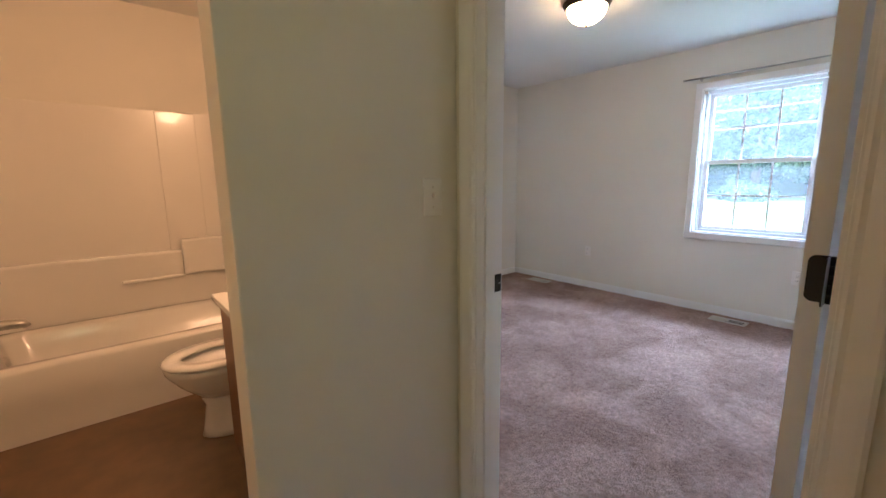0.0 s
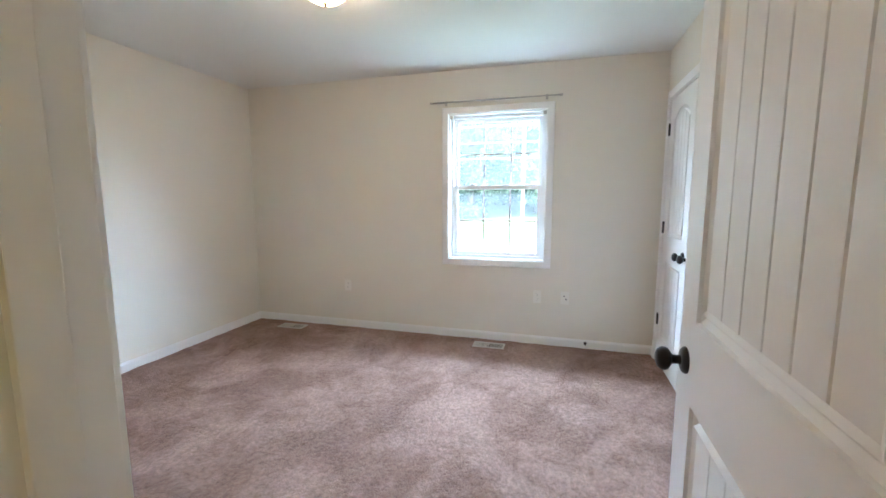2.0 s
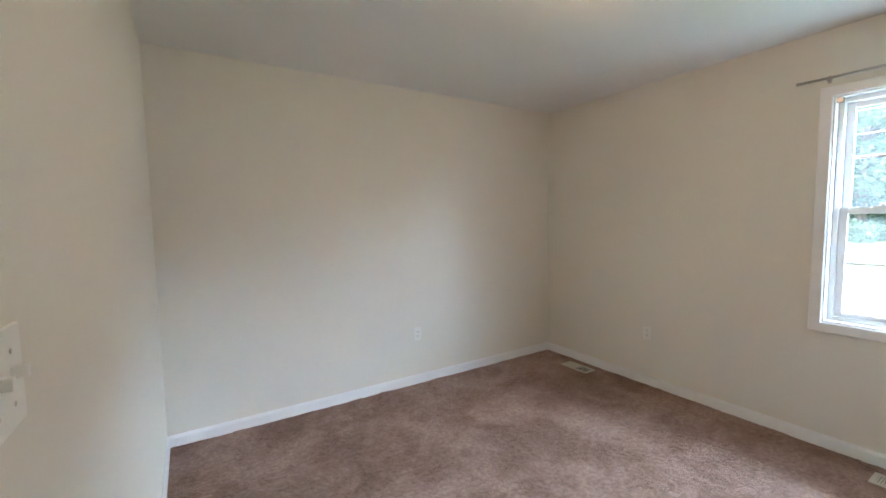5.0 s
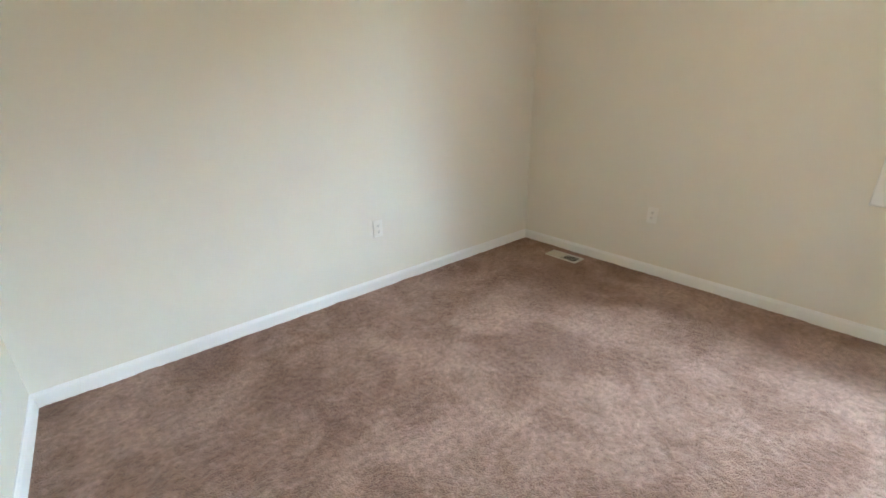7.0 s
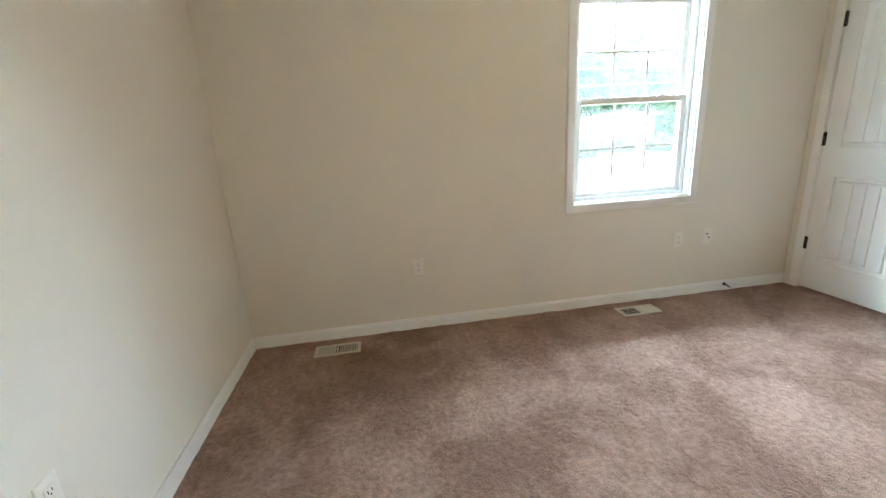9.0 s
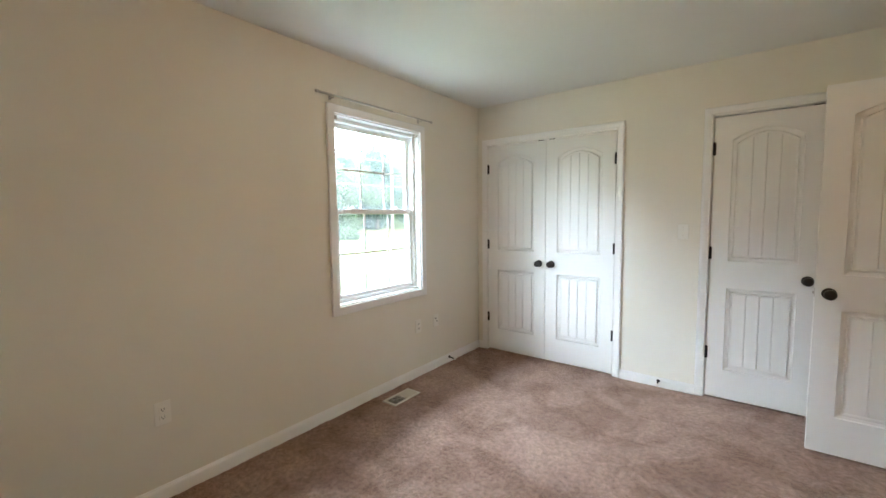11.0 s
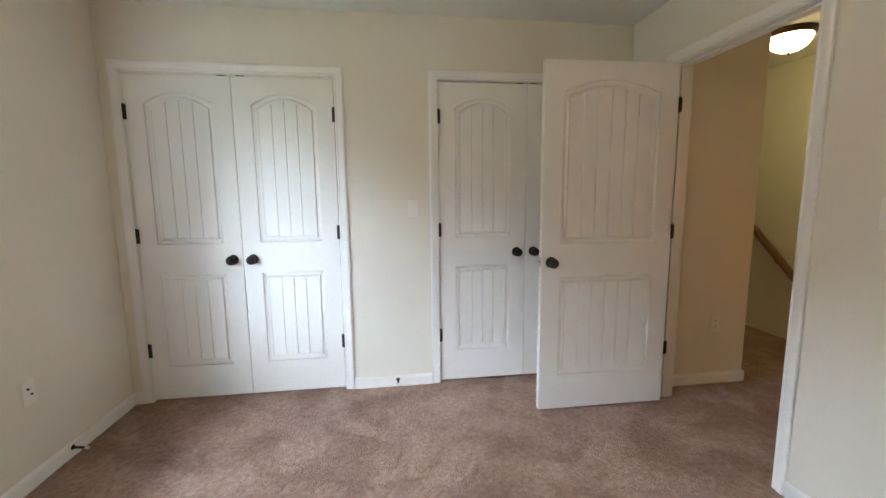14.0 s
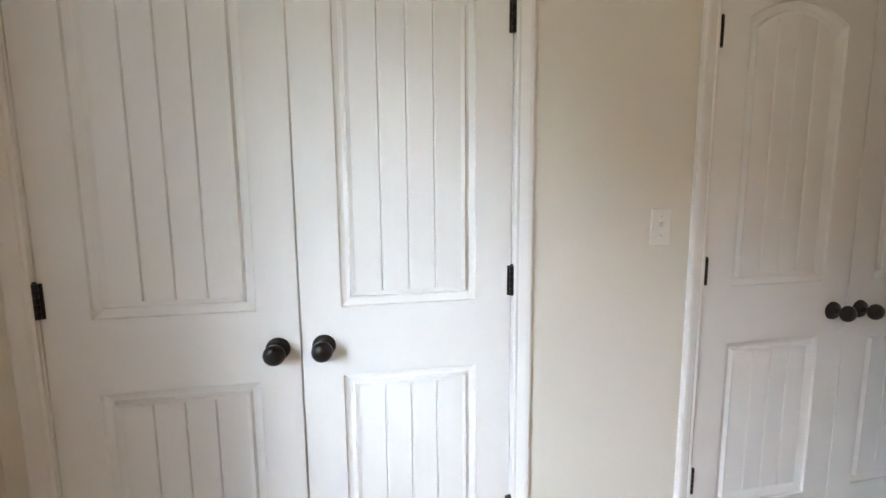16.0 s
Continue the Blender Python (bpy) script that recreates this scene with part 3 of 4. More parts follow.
# ---- ceiling lights ----
def ceiling_light(x, y, bulb, label):
    ob = thing("ceiling_light", pose(x, y, H), label, "ceiling light", group="flush ceiling lights")
    part("pan", lathe(bmesh.new(), [(0.0, -0.001), (0.154, -0.001), (0.158, -0.008), (0.154, -0.018), (0.148, -0.021), (0.147, -0.031), (0.142, -0.038), (0.136, -0.041), (0.131, -0.039), (0.128, -0.025), (0.0, -0.025)], 56), PANBROWN, ob, "brown bronze stepped pan")
    prof = [(0.0, -0.142)] + [(0.130 * math.cos(radians(a)), -0.039 - 0.103 * math.sin(radians(a))) for a in (84, 75, 64, 52, 40, 28, 16, 6, 0)]
    part("glass_bowl", lathe(bmesh.new(), prof, 48), bulb, ob, "lit frosted glass bowl")
    part("finial", lathe(bmesh.new(), [(0, -0.160), (0.006, -0.158), (0.009, -0.152), (0.006, -0.147), (0.012, -0.143), (0.012, -0.140), (0, -0.138)], 18), PANBROWN, ob, "small bronze finial")
    return ob


ceiling_light(2.660, 1.715, BULB, "lit flush ceiling light with frosted bowl and bronze pan")
ceiling_light(-0.17, -0.24, BULB2, "lit flush hall ceiling light with amber glow")


# ---- wall plates ----
def plate_thing(name, place, rz, label, category, kind):
    """A cover plate on a wall; local -y looks into the room."""
    ob = thing(name, Matrix.Translation(place) @ pose(0, 0, 0, 0, 0, rz), label, category)
    wide = 0.058 if kind == "double" else 0.035
    part("cover_plate", B(((-wide, -0.006, -0.057), (wide, 0, 0.057)), bevel=0.0025), PLASTIC, ob)
    if kind == "outlet":
        for z in (-0.0195, 0.0195):
            face = part("socket", B(((-0.0165, -0.0085, z - 0.0135), (0.0165, -0.005, z + 0.0135)), bevel=0.003), PLASTIC, ob)
            part("slots", B(((-0.0075, -0.0092, z - 0.003), (-0.0055, -0.0084, z + 0.006)), ((0.0055, -0.0092, z - 0.003), (0.0075, -0.0084, z + 0.006)), ((-0.002, -0.0092, z - 0.010), (0.002, -0.0084, z - 0.006))), SLOT, face, "dark plug slots")
    elif kind in ("switch", "double"):
        for x in ((-0.023, 0.023) if kind == "double" else (0,)):
            part("toggle", B(((x - 0.0055, -0.020, -0.001), (x + 0.0055, -0.005, 0.013)), bevel=0.0015), PLASTIC, ob, "small toggle lever")
            for z in (-0.030, 0.030):
                part("screw", lathe(bmesh.new(), [(0, 0.0015), (0.003, 0.001), (0.0033, 0)], 12, pose(x, -0.0058, z, 90, 0, 0)), VENT, ob)
    elif kind == "jack":
        for x, z in ((-0.006, 0.018), (0.010, -0.010)):
            part("jack", lathe(bmesh.new(), [(0, 0.006), (0.0045, 0.006), (0.006, 0)], 12, pose(x, -0.0055, z, 90, 0, 0)), SLOT, ob, "dark threaded jack")
    return ob


plate_thing("outlet", (2.784, N, 0.425), 0, "off-white duplex outlet on the wall", "outlet", "outlet")
plate_thing("outlet", (E, 2.587, 0.432), -90, "off-white duplex outlet on the window wall", "outlet", "outlet")
plate_thing("outlet", (E, 0.697, 0.434), -90, "off-white duplex outlet under the window", "outlet", "outlet")
plate_thing("cable_plate", (E, 0.459, 0.436), -90, "off-white wall plate with two dark cable jacks", "wall plate", "jack")
plate_thing("light_switch", (2.522, S, 1.232), 180, "off-white single toggle switch between the closets", "light switch", "switch")
plate_thing("light_switch", (W, 1.318, 1.236), 90, "off-white double toggle switch beside the doorway", "light switch", "double")
plate_thing("light_switch", (0.785, HN, 1.222), 0, "off-white single toggle switch on the hall wall", "light switch", "switch")
plate_thing("outlet", (0.492, HS, 0.424), 180, "off-white outlet low on the hall wall", "outlet", "outlet")

alarm = thing("smoke_alarm", pose(W, 1.42, 2.215, 0, 90, 0), "round white plastic alarm high on the wall", "smoke alarm")
part("base", lathe(bmesh.new(), [(0, 0.0), (0.074, 0.0), (0.074, 0.010), (0.070, 0.012)], 40), PLASTIC, alarm)
part("cover", lathe(bmesh.new(), [(0.066, 0.011), (0.066, 0.022), (0.060, 0.034), (0.040, 0.040), (0, 0.041)], 40), PLASTIC, alarm, "domed white cover")
for k in range(12):
    a = k * math.pi / 6
    part("vent_slot", B(((-0.008, -0.0012, -0.006), (0.008, 0.0012, 0.006))), VENT, alarm, "narrow vent slot", Matrix.Translation((0.0655 * math.cos(a), 0.0655 * math.sin(a), 0.020)) @ pose(0, 0, 0, 0, 0, math.degrees(a) + 90))


# ---- floor vents ----
def floor_vent(x, y):
    ob = thing("floor_vent", pose(x, y, 0.002), "cream metal floor register set in the carpet", "floor vent", group="floor registers")
    part("frame", B(((-0.066, -0.140, 0), (-0.048, 0.140, 0.007)), ((0.048, -0.140, 0), (0.066, 0.140, 0.007)), ((-0.048, -0.140, 0), (0.048, -0.120, 0.007)), ((-0.048, 0.120, 0), (0.048, 0.140, 0.007)), ((-0.048, -0.004, 0), (0.048, 0.004, 0.006)), bevel=0.002), VENT, ob)
    part("duct", B(((-0.05, -0.122, -0.001), (0.05, 0.122, 0.0008))), VENTDARK, ob, "dark duct below the slats")
    for k in range(22):
        y0 = -0.114 + k * 0.0109
        if abs(y0) < 0.006:
            continue
        part("slat", B(((-0.048, -0.0044, -0.0006), (0.048, 0.0044, 0.0006))), VENT, ob, "", pose(0, y0, 0.0040, -40 if y0 < 0 else 40, 0, 0))
    part("damper_lever", B(((-0.004, -0.001, 0.002), (0.004, 0.012, 0.012)), bevel=0.001), VENT, ob)
    return ob


floor_vent(4.170, 3.142)
floor_vent(4.168, 1.098)


# ---- door stops ----
def door_stop(m, label):
    ob = thing("door_stop", m, label, "door stop", group="baseboard door stops")
    part("base", lathe(bmesh.new(), [(0, 0.010), (0.006, 0.010), (0.012, 0.004), (0.013, 0)], 18), BRONZE, ob)
    bm = bmesh.new()
    turns = [(0.0052 * math.cos(a * 0.7), 0.0052 * math.sin(a * 0.7), 0.008 + 0.0006 * a) for a in range(86)]
    tube(bm, turns, 0.0016, 5)
    part("spring", bm, BRONZE, ob)
    part("rubber_tip", lathe(bmesh.new(), [(0.0075, 0.058), (0.0085, 0.062), (0.0085, 0.072), (0.006, 0.076), (0, 0.0765)], 16), PLASTIC, ob, "white rubber tip")
    return ob


door_stop(Matrix.Translation((E - 0.012, 0.275, 0.046)) @ pose(0, 0, 0, 0, -97, 0), "dark spring door stop with white tip on the baseboard")
door_stop(Matrix.Translation((2.654, S + 0.012, 0.046)) @ pose(0, 0, 0, -97, 0, 0), "dark spring door stop with white tip between the closets")

# ---- hall and stair ----
rail = thing("handrail", pose(STW, 0, 0), "dark-stained wooden handrail sloping along the stair wall", "handrail")
bm = bmesh.new()
sec = [(-0.020, -0.026), (0.020, -0.026), (0.024, -0.006), (0.026, 0.012), (0.016, 0.026), (-0.016, 0.026), (-0.026, 0.012), (-0.024, -0.006)]
p0, p1 = Vector((0.062, -1.60, 1.535)), Vector((0.062, -0.20, 0.255))
d = (p1 - p0).normalized()
up = Vector((1, 0, 0)).cross(d).normalized()
ends = [[bm.verts.new(p + Vector((1, 0, 0)) * a + up * b) for a, b in sec] for p in (p0, p1)]
for k in range(8):
    j = (k + 1) % 8
    bm.faces.new((ends[0][k], ends[0][j], ends[1][j], ends[1][k]))
bm.faces.new(ends[0])
bm.faces.new(ends[1][::-1])
part("rail", bm, OAK, rail)
for y in (-1.42, -0.745):
    z = 1.535 + (y + 1.60) * (0.255 - 1.535) / 1.40
    bm = tube(bmesh.new(), [(0.001, y, z - 0.075), (0.045, y, z - 0.075), (0.058, y, z - 0.062), (0.062, y, z - 0.034)], 0.006, 8)
    lathe(bm, [(0, 0.008), (0.016, 0.006), (0.020, 0.0)], 14, Matrix.Translation((0, y, z - 0.075)) @ pose(0, 0, 0, 0, 90, 0))
    part("bracket", bm, BRONZE, rail, "dark rail bracket")

# ---- bathroom ----
TY0, TZ = 2.825, 0.395
tub = thing("bathtub", pose(BX, TY0, 0), "white acrylic alcove bathtub with a plain apron", "bathtub")
TL, TD = HW - BX, BN - TY0
bm = bmesh.new()


def rounded(x0, x1, y0, y1, r, z, n=6):
    pts = []
    for cx, cy, a0 in ((x1 - r, y1 - r, 0), (x0 + r, y1 - r, 90), (x0 + r, y0 + r, 180), (x1 - r, y0 + r, 270)):
        pts += [(cx + r * math.cos(radians(a0 + 90 * k / n)), cy + r * math.sin(radians(a0 + 90 * k / n)), z) for k in range(n + 1)]
    return pts


tiers = [rounded(0.004, TL - 0.004, 0.012, TD - 0.012, 0.004, 0.0), rounded(0.004, TL - 0.004, 0.012, TD - 0.012, 0.004, 0.150), rounded(0.004, TL - 0.004, 0.004, TD - 0.012, 0.006, 0.175), rounded(0.004, TL - 0.004, 0.0, TD - 0.012, 0.010, TZ - 0.025),
         rounded(0.006, TL - 0.006, 0.008, TD - 0.016, 0.016, TZ), rounded(0.070, TL - 0.070, 0.075, TD - 0.075, 0.10, TZ), rounded(0.085, TL - 0.085, 0.090, TD - 0.090, 0.11, TZ - 0.03), rounded(0.15, TL - 0.20, 0.135, TD - 0.135, 0.12, 0.09), rounded(0.22, TL - 0.28, 0.20, TD - 0.20, 0.10, 0.075)]
rows = [[bm.verts.new(p) for p in t] for t in tiers]
for a, b in zip(rows, rows[1:]):
    for k in range(len(a)):
        j = (k + 1) % len(a)
        bm.faces.new((a[k], a[j], b[j], b[k])).smooth = True
bm.faces.new(rows[-1])
part("basin", bm, ACRYL, tub)
part("overflow_plate", lathe(bmesh.new(), [(0, 0.016), (0.018, 0.015), (0.034, 0.006), (0.035, 0)], 24, pose(0.118, 0.39, 0.325, 0, 78, 0)), STEEL, tub, "round metal overflow plate")

sur = thing("tub_surround", pose(0, 0, 0), "glossy white moulded tub surround with corner shelves", "tub surround")
SZ = 1.77
part("back_panel", B(((BX, BN - 0.012, TZ), (HW, BN, SZ)), bevel=0.003), ACRYL, sur)
part("end_panel", B(((BX, TY0 + 0.02, TZ), (BX + 0.012, BN - 0.012, SZ)), bevel=0.003), ACRYL, sur)
part("end_panel", B(((HW - 0.012, TY0 + 0.02, TZ), (HW, BN - 0.012, SZ)), bevel=0.003), ACRYL, sur)
part("low_ledge", B(((BX + 0.012, BN - 0.060, TZ), (HW - 0.012, BN - 0.012, 0.80)), bevel=0.018), ACRYL, sur, "moulded lower ledge")
part("shelf_block", B(((0.42, BN - 0.10, 0.62), (HW - 0.012, BN - 0.058, 0.88)), bevel=0.016), ACRYL, sur, "moulded raised shelf block")
part("soap_ledge", B(((0.06, BN - 0.085, 0.60), (0.42, BN - 0.058, 0.625)), bevel=0.010), ACRYL, sur, "moulded soap ledge")
part("corner_column", B(((0.36, BN - 0.020, TZ), (0.60, BN - 0.010, SZ - 0.004)), bevel=0.006), ACRYL, sur, "shallow moulded column")

spout = thing("tub_spout", pose(BX + 0.012, TY0 + 0.40, 0.53), "brushed metal tub spout on the tub surround", "tub spout")
part("body", tube(bmesh.new(), [(0, 0, 0), (0.02, 0, 0), (0.15, 0, -0.002), (0.20, 0, -0.010), (0.208, 0, -0.028)], [0.034, 0.030, 0.027, 0.025, 0.020], 18), STEEL, spout)
valve = thing("shower_valve", pose(BX + 0.012, TY0 + 0.40, 0.74), "brushed metal shower valve with lever handle", "shower valve")
part("escutcheon", lathe(bmesh.new(), [(0, 0.014), (0.05, 0.012), (0.075, 0.004), (0.078, 0)], 30, pose(0, 0, 0, 0, 90, 0)), STEEL, valve)
part("lever", tube(bmesh.new(), [(0.012, 0, 0), (0.06, 0, 0), (0.10, 0.02, 0.01), (0.13, 0.05, 0.012)], [0.018, 0.014, 0.009, 0.008], 12), STEEL, valve)
hose = thing("shower_hose", pose(BX + 0.012, TY0 + 0.40, 1.9), "flexible metal hand-shower hose hanging in a loop", "shower hose")
loop = [(0.05 + 0.07 * math.sin(math.pi * k / 14), -0.02 + 0.004 * k, 0.0 - 0.55 * math.sin(math.pi * k / 28)) for k in range(29)]
part("hose", tube(bmesh.new(), loop, 0.007, 8), STEEL, hose)
part("wall_fitting", lathe(bmesh.new(), [(0, 0.06), (0.014, 0.055), (0.016, 0.01), (0.028, 0.004), (0.028, 0)], 18, pose(0, -0.02, 0.02, 0, 90, 0)), STEEL, hose)

wc = thing("toilet", pose(HW - 0.06, 2.335, 0.002), "white ceramic toilet with seat down and open lid", "toilet")


def oval(cx, rx, ry, z, n=28, egg=0.0):
    return [(cx - rx * math.cos(a) * (1 + egg * math.cos(a)), ry * math.sin(a), z) for a in (2 * math.pi * k / n for k in range(n))]


def loft(bm, tiers, cap0=True, cap1=True):
    rows = [[bm.verts.new(p) for p in t] for t in tiers]
    for a, b in zip(rows, rows[1:]):
        for k in range(len(a)):
            j = (k + 1) % len(a)
            bm.faces.new((a[k], a[j], b[j], b[k])).smooth = True
    if cap0:
        bm.faces.new(rows[0][::-1])
    if cap1:
        bm.faces.new(rows[-1])
    return bm


part("pedestal", loft(bmesh.new(), [oval(-0.36, 0.20, 0.105, 0.0), oval(-0.36, 0.19, 0.10, 0.03), oval(-0.36, 0.17, 0.085, 0.16), oval(-0.37, 0.19, 0.10, 0.24)]), CERAMIC, wc)
part("bowl", loft(bmesh.new(), [oval(-0.38, 0.17, 0.09, 0.21), oval(-0.41, 0.22, 0.14, 0.29), oval(-0.43, 0.255, 0.178, 0.365), oval(-0.43, 0.26, 0.184, 0.395), oval(-0.43, 0.252, 0.176, 0.402), oval(-0.43, 0.205, 0.130, 0.400), oval(-0.42, 0.16, 0.095, 0.33), oval(-0.40, 0.10, 0.06, 0.25)]), CERAMIC, wc)
part("seat", loft(bmesh.new(), [oval(-0.43, 0.262, 0.188, 0.405), oval(-0.43, 0.268, 0.194, 0.415), oval(-0.43, 0.255, 0.182, 0.427), oval(-0.43, 0.185, 0.118, 0.425), oval(-0.43, 0.178, 0.110, 0.412), oval(-0.43, 0.185, 0.118, 0.404)], False, False), CERAMIC, wc, "white plastic seat")
part("tank", B(((-0.19, -0.215, 0.40), (-0.005, 0.215, 0.75)), bevel=0.022), CERAMIC, wc)
part("tank_lid", B(((-0.20, -0.225, 0.752), (0.0, 0.225, 0.785)), bevel=0.010), CERAMIC, wc)
part("lid", loft(bmesh.new(), [[(x * 0 - 0.235 + 0.02 * (z0 - 0.43), y, z0) for x, y, z0 in [(0, 0.19 * math.sin(a), 0.64 - 0.21 * math.cos(a)) for a in (2 * math.pi * k / 24 for k in range(24))]], [(-0.215 + 0.02 * (z0 - 0.43), y, z0) for y, z0 in [(0.185 * math.sin(a), 0.64 - 0.205 * math.cos(a)) for a in (2 * math.pi * k / 24 for k in range(24))]]]), CERAMIC, wc, "raised white lid")

van = thing("vanity_cabinet", pose(0.345, 1.24, 0.002), "stained wooden bathroom vanity cabinet", "vanity")
part("body", B(((0.018, 0, 0.09), (HW - 0.347, 0.745, 0.775)), ((0.07, 0.01, 0), (HW - 0.347, 0.735, 0.09)), bevel=0.002), OAK, van)
for k in range(2):
    leaf = part("cabinet_door", B(((0.0, 0.015 + k * 0.365, 0.12), (0.0175, 0.365 + k * 0.365, 0.75)), bevel=0.004), OAK, van, "raised wooden cabinet door")
    part("pull", lathe(bmesh.new(), [(0, 0.028), (0.012, 0.026), (0.014, 0.020), (0.006, 0.010), (0.008, 0)], 16, pose(0, 0.33 + k * 0.085, 0.62, 0, -90, 0)), STEEL, leaf, "small round metal pull")
top = thing("bathroom_countertop", pose(0.345, 1.24, 0.778), "white cultured-marble vanity top", "countertop")
part("slab", B(((-0.022, -0.04, 0), (HW - 0.347, 0.765, 0.030)), bevel=0.006), CERAMIC, top)
part("backsplash", B(((HW - 0.367, -0.04, 0.030), (HW - 0.347, 0.765, 0.12)), bevel=0.004), CERAMIC, top)

# ---- outdoors ----
GZ = -1.0


def rise(x):
    """Height of the ground, which climbs gently beyond the road."""
    return GZ + max(0.0, x - 26) * 0.09 + max(0.0, x - 40) * 0.08


bm = bmesh.new()
lawn = [[bm.verts.new((x, y, rise(x))) for x in (-200, -40, 0, 12, 26, 33, 40, 60, 90, 300)] for y in (-300, -80, -40, -15, 0, 15, 40, 80, 300)]
for a, b in zip(lawn, lawn[1:]):
    for k in range(len(a) - 1):
        bm.faces.new((a[k], a[k + 1], b[k + 1], b[k]))
setting("ground", bm, GRASS, "sunlit dry lawn rising to a wooded slope", "lawn")
setting("road", B(((15.0, -120, GZ - 0.05), (20.2, 120, GZ + 0.02))), GRAVEL, "pale sunlit road beyond the lawn", "road")


def crown_mesh(name, seed, rad, high, material, leaves):
    """Many small leaves gathered in uneven clumps."""
    r = np.random.default_rng(seed)
    clumps = []
    for _ in range(46):
        u = r.normal(size=3)
        u /= np.linalg.norm(u)
        s = r.uniform(0.35, 1.0) ** 0.6
        clumps.append((u * s * (rad, rad, high * 0.48) + (0, 0, high * 0.52), r.uniform(0.5, 1.15) * rad * 0.34))
    n = leaves // len(clumps)
    verts = []
    for c, s in clumps:
        u = r.normal(size=(n, 3))
        u /= np.linalg.norm(u, axis=1)[:, None]
        p = c + u * s * r.uniform(0.55, 1.05, (n, 1))
        a = r.normal(size=(n, 3))
        a /= np.linalg.norm(a, axis=1)[:, None]
        b = np.cross(a, r.normal(size=(n, 3)))
        b /= np.linalg.norm(b, axis=1)[:, None]
        size = r.uniform(0.08, 0.17, (n, 1))
        verts.append(np.stack([p - a * size, p + b * size * 0.5, p + a * size, p - b * size * 0.5], 1))
    co = np.concatenate(verts).reshape(-1, 3)
    faces = np.arange(len(co)).reshape(-1, 4)
    me = bpy.data.meshes.new(name)
    me.from_pydata(co.tolist(), [], faces.tolist())
    me.materials.append(material)
    return me


def tree(seed, rad, high, material, label):
    ob = thing("tree", pose(0, 0, -50), label, "tree", group="trees beyond the lawn")
    r = random.Random(seed)
    bm = bmesh.new()
    tube(bm, [(0, 0, -0.4), (0.05, 0.02, high * 0.25), (0.0, 0.1, high * 0.5), (0.1, 0.0, high * 0.95)], [0.26, 0.20, 0.14, 0.03], 10)
    for k in range(9):
        a, z = r.uniform(0, 6.28), high * r.uniform(0.25, 0.75)
        l = rad * r.uniform(0.5, 0.85)
        tube(bm, [(0, 0.05, z), (l * 0.5 * math.cos(a), l * 0.5 * math.sin(a), z + l * 0.35), (l * math.cos(a), l * math.sin(a), z + l * 0.6)], [0.09, 0.06, 0.02], 6)
    part("trunk", bm, BARK, ob)
    crown = new("crown", crown_mesh("crown", seed, rad, high, material, 15000))
    crown.parent = ob
    return ob


kinds = [tree(11, 3.0, 8.5, LEAF, "leafy green broad-crowned tree at the lawn's far edge"), tree(12, 2.6, 9.5, LEAF2, "tall dark green leafy tree at the lawn's far edge"), tree(13, 3.6, 7.5, LEAF, "wide light green leafy tree at the lawn's far edge")]
rt = random.Random(5)
spots = []
for row, (x0, gap) in enumerate(((36, 4.4), (42, 4.8), (50, 5.2), (60, 6.0))):
    for k in range(17):
        spots.append((x0 + rt.uniform(-1.5, 2.5), -46 - 4 * row + k * gap + rt.uniform(-1.2, 1.2), rt.uniform(0.85, 1.15)))
for k, (x, y, s) in enumerate(spots):
    src = kinds[k % 3]
    s *= 1.28 if y > -9 else 1.0
    z = rise(x) - 0.1
    m = Matrix.Translation((x, y, z)) @ Matrix.Rotation(rt.uniform(0, 6.28), 4, "Z")
    if k < 3:
        src.matrix_basis = m
    else:
        copy_thing(src, m).scale = (s * 1.15, s * 1.15, s)

shrub = tagged(new("shrub", crown_mesh("shrub", 31, 1.5, 1.5, LEAF, 5000)), "low pale green shrub in front of the trees", "shrub", "shrubs before the trees")
shrub.matrix_basis = pose(34, 8.0, rise(34) - 0.4)
for k in range(6):
    copy_thing(shrub, pose(31 + rt.uniform(-1, 1.5), 0.6 - k * 4.1 + rt.uniform(-0.6, 0.6), rise(31) - 0.55, 0, 0, rt.uniform(0, 360)))

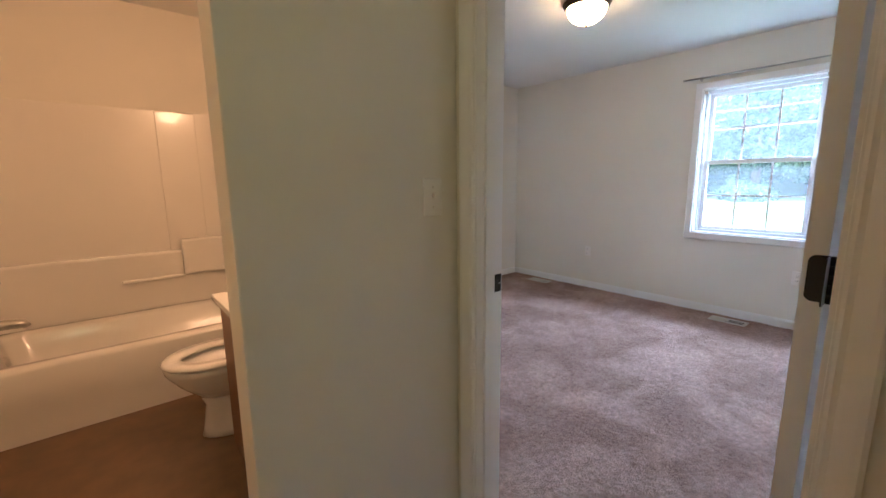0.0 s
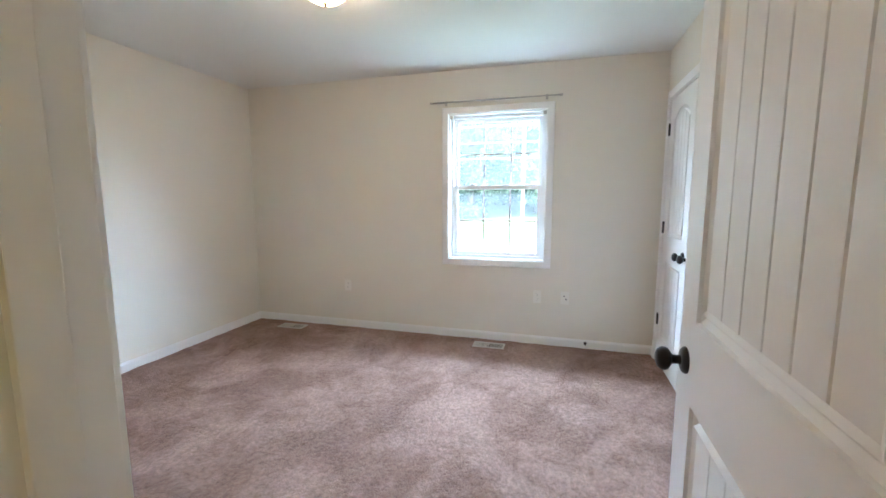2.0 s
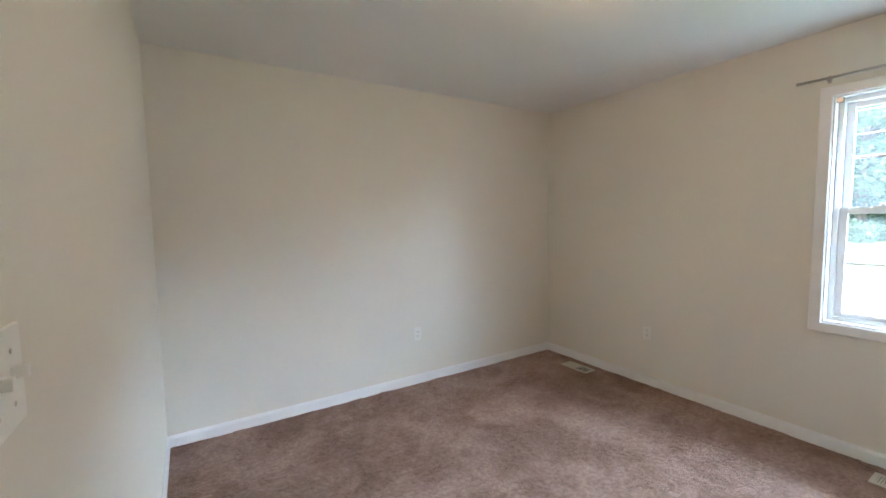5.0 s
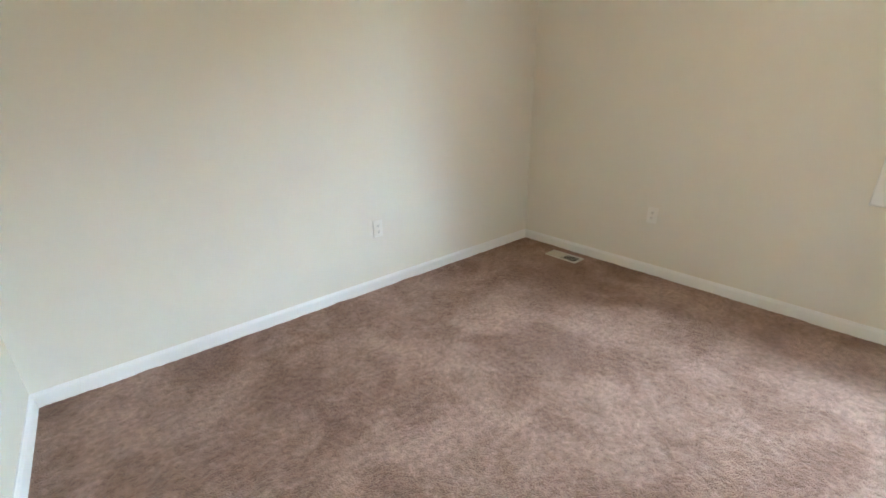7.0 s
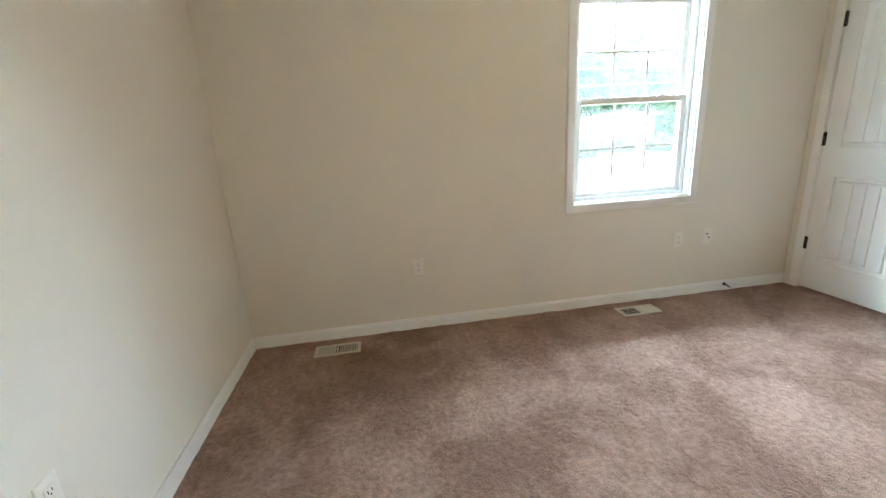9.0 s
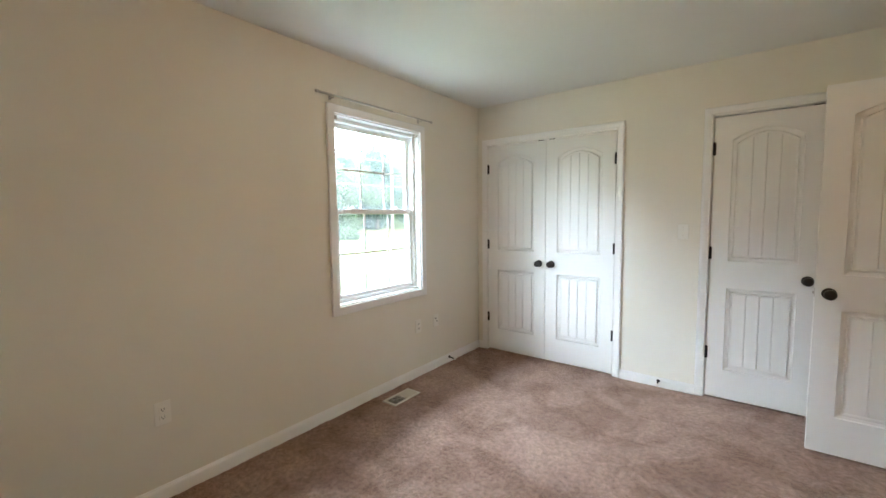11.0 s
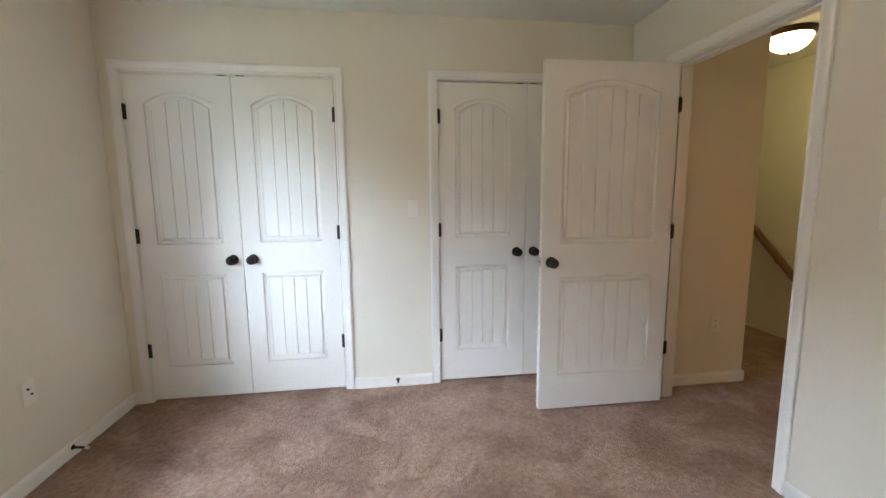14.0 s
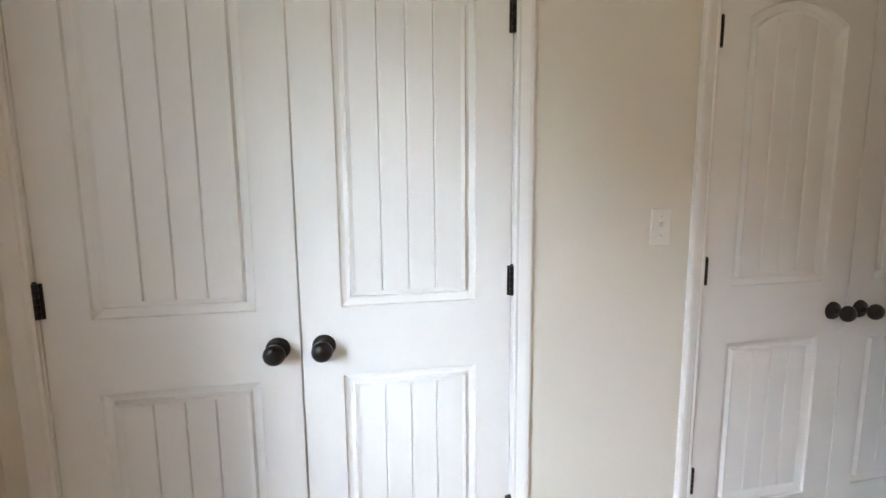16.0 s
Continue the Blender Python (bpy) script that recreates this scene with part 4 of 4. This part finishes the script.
pole = thing("utility_pole", pose(22.0, 2.36, GZ), "weathered pale utility pole with one crossarm", "utility pole", group="roadside poles")
part("shaft", tube(bmesh.new(), [(0, 0, -0.3), (0, 0, 4.5), (0, 0, 7.4)], [0.10, 0.085, 0.07], 14), POLEWOOD, pole)
part("crossarm", B(((-0.07, -1.2, 6.9), (0.07, 1.2, 7.05)), bevel=0.01), POLEWOOD, pole)
for y in (-1.1, 0.5, 1.1):
    part("insulator", lathe(bmesh.new(), [(0.05, 7.05), (0.06, 7.12), (0.03, 7.2), (0, 7.22)], 12, Matrix.Translation((0, y, 0))), SIDING, pole)
copy_thing(pole, pose(22.0, -16.9, GZ))
for z in (6.05, 5.2, 4.4):
    ob = thing("overhead_wire", pose(22.0, 0, GZ), "thin overhead wire sagging between poles", "wire", group="overhead wires")
    part("cable", tube(bmesh.new(), [(0.16, -0.9 + (k - 6) * 8, z + 0.010 * (k - 6) ** 2) for k in range(13)], 0.016, 5), WIRE, ob)

house = thing("house", pose(33, -15, rise(33)), "small white-sided house far across the road", "house")
part("wall", B(((0, -5, -0.3), (7, 5, 2.6)), bevel=0.01), SIDING, house)
bm = bmesh.new()
v = [bm.verts.new(p) for p in ((-0.4, -5.4, 2.55), (7.4, -5.4, 2.55), (7.4, 5.4, 2.55), (-0.4, 5.4, 2.55), (3.5, -5.4, 4.2), (3.5, 5.4, 4.2))]
for f in ((0, 4, 5, 3), (1, 2, 5, 4), (0, 1, 4), (2, 3, 5), (0, 3, 2, 1)):
    bm.faces.new([v[i] for i in f])
part("roof", bm, ROOFING, house)
for y in (-3, 0, 3):
    w = part("window", B(((-0.03, y - 0.5, 0.9), (0.02, y + 0.5, 2.0))), VENTDARK, house, "dark window")
    part("sill", B(((-0.05, y - 0.58, 0.82), (-0.032, y + 0.58, 0.9))), SIDING, w)
# outer shell of the house above and below the room
setting("outer_roof", B(((STW - 1.0, -3.2, H + 0.11), (E + 0.18, N + 1.2, H + 0.25))), ROOFING, "plain roof over the rooms", "roof")
setting("foundation", B(((STW - 0.2, -2.5, GZ - 0.2), (E + 0.16, N + 0.2, -0.21))), SIDING, "plain foundation below the rooms", "wall")
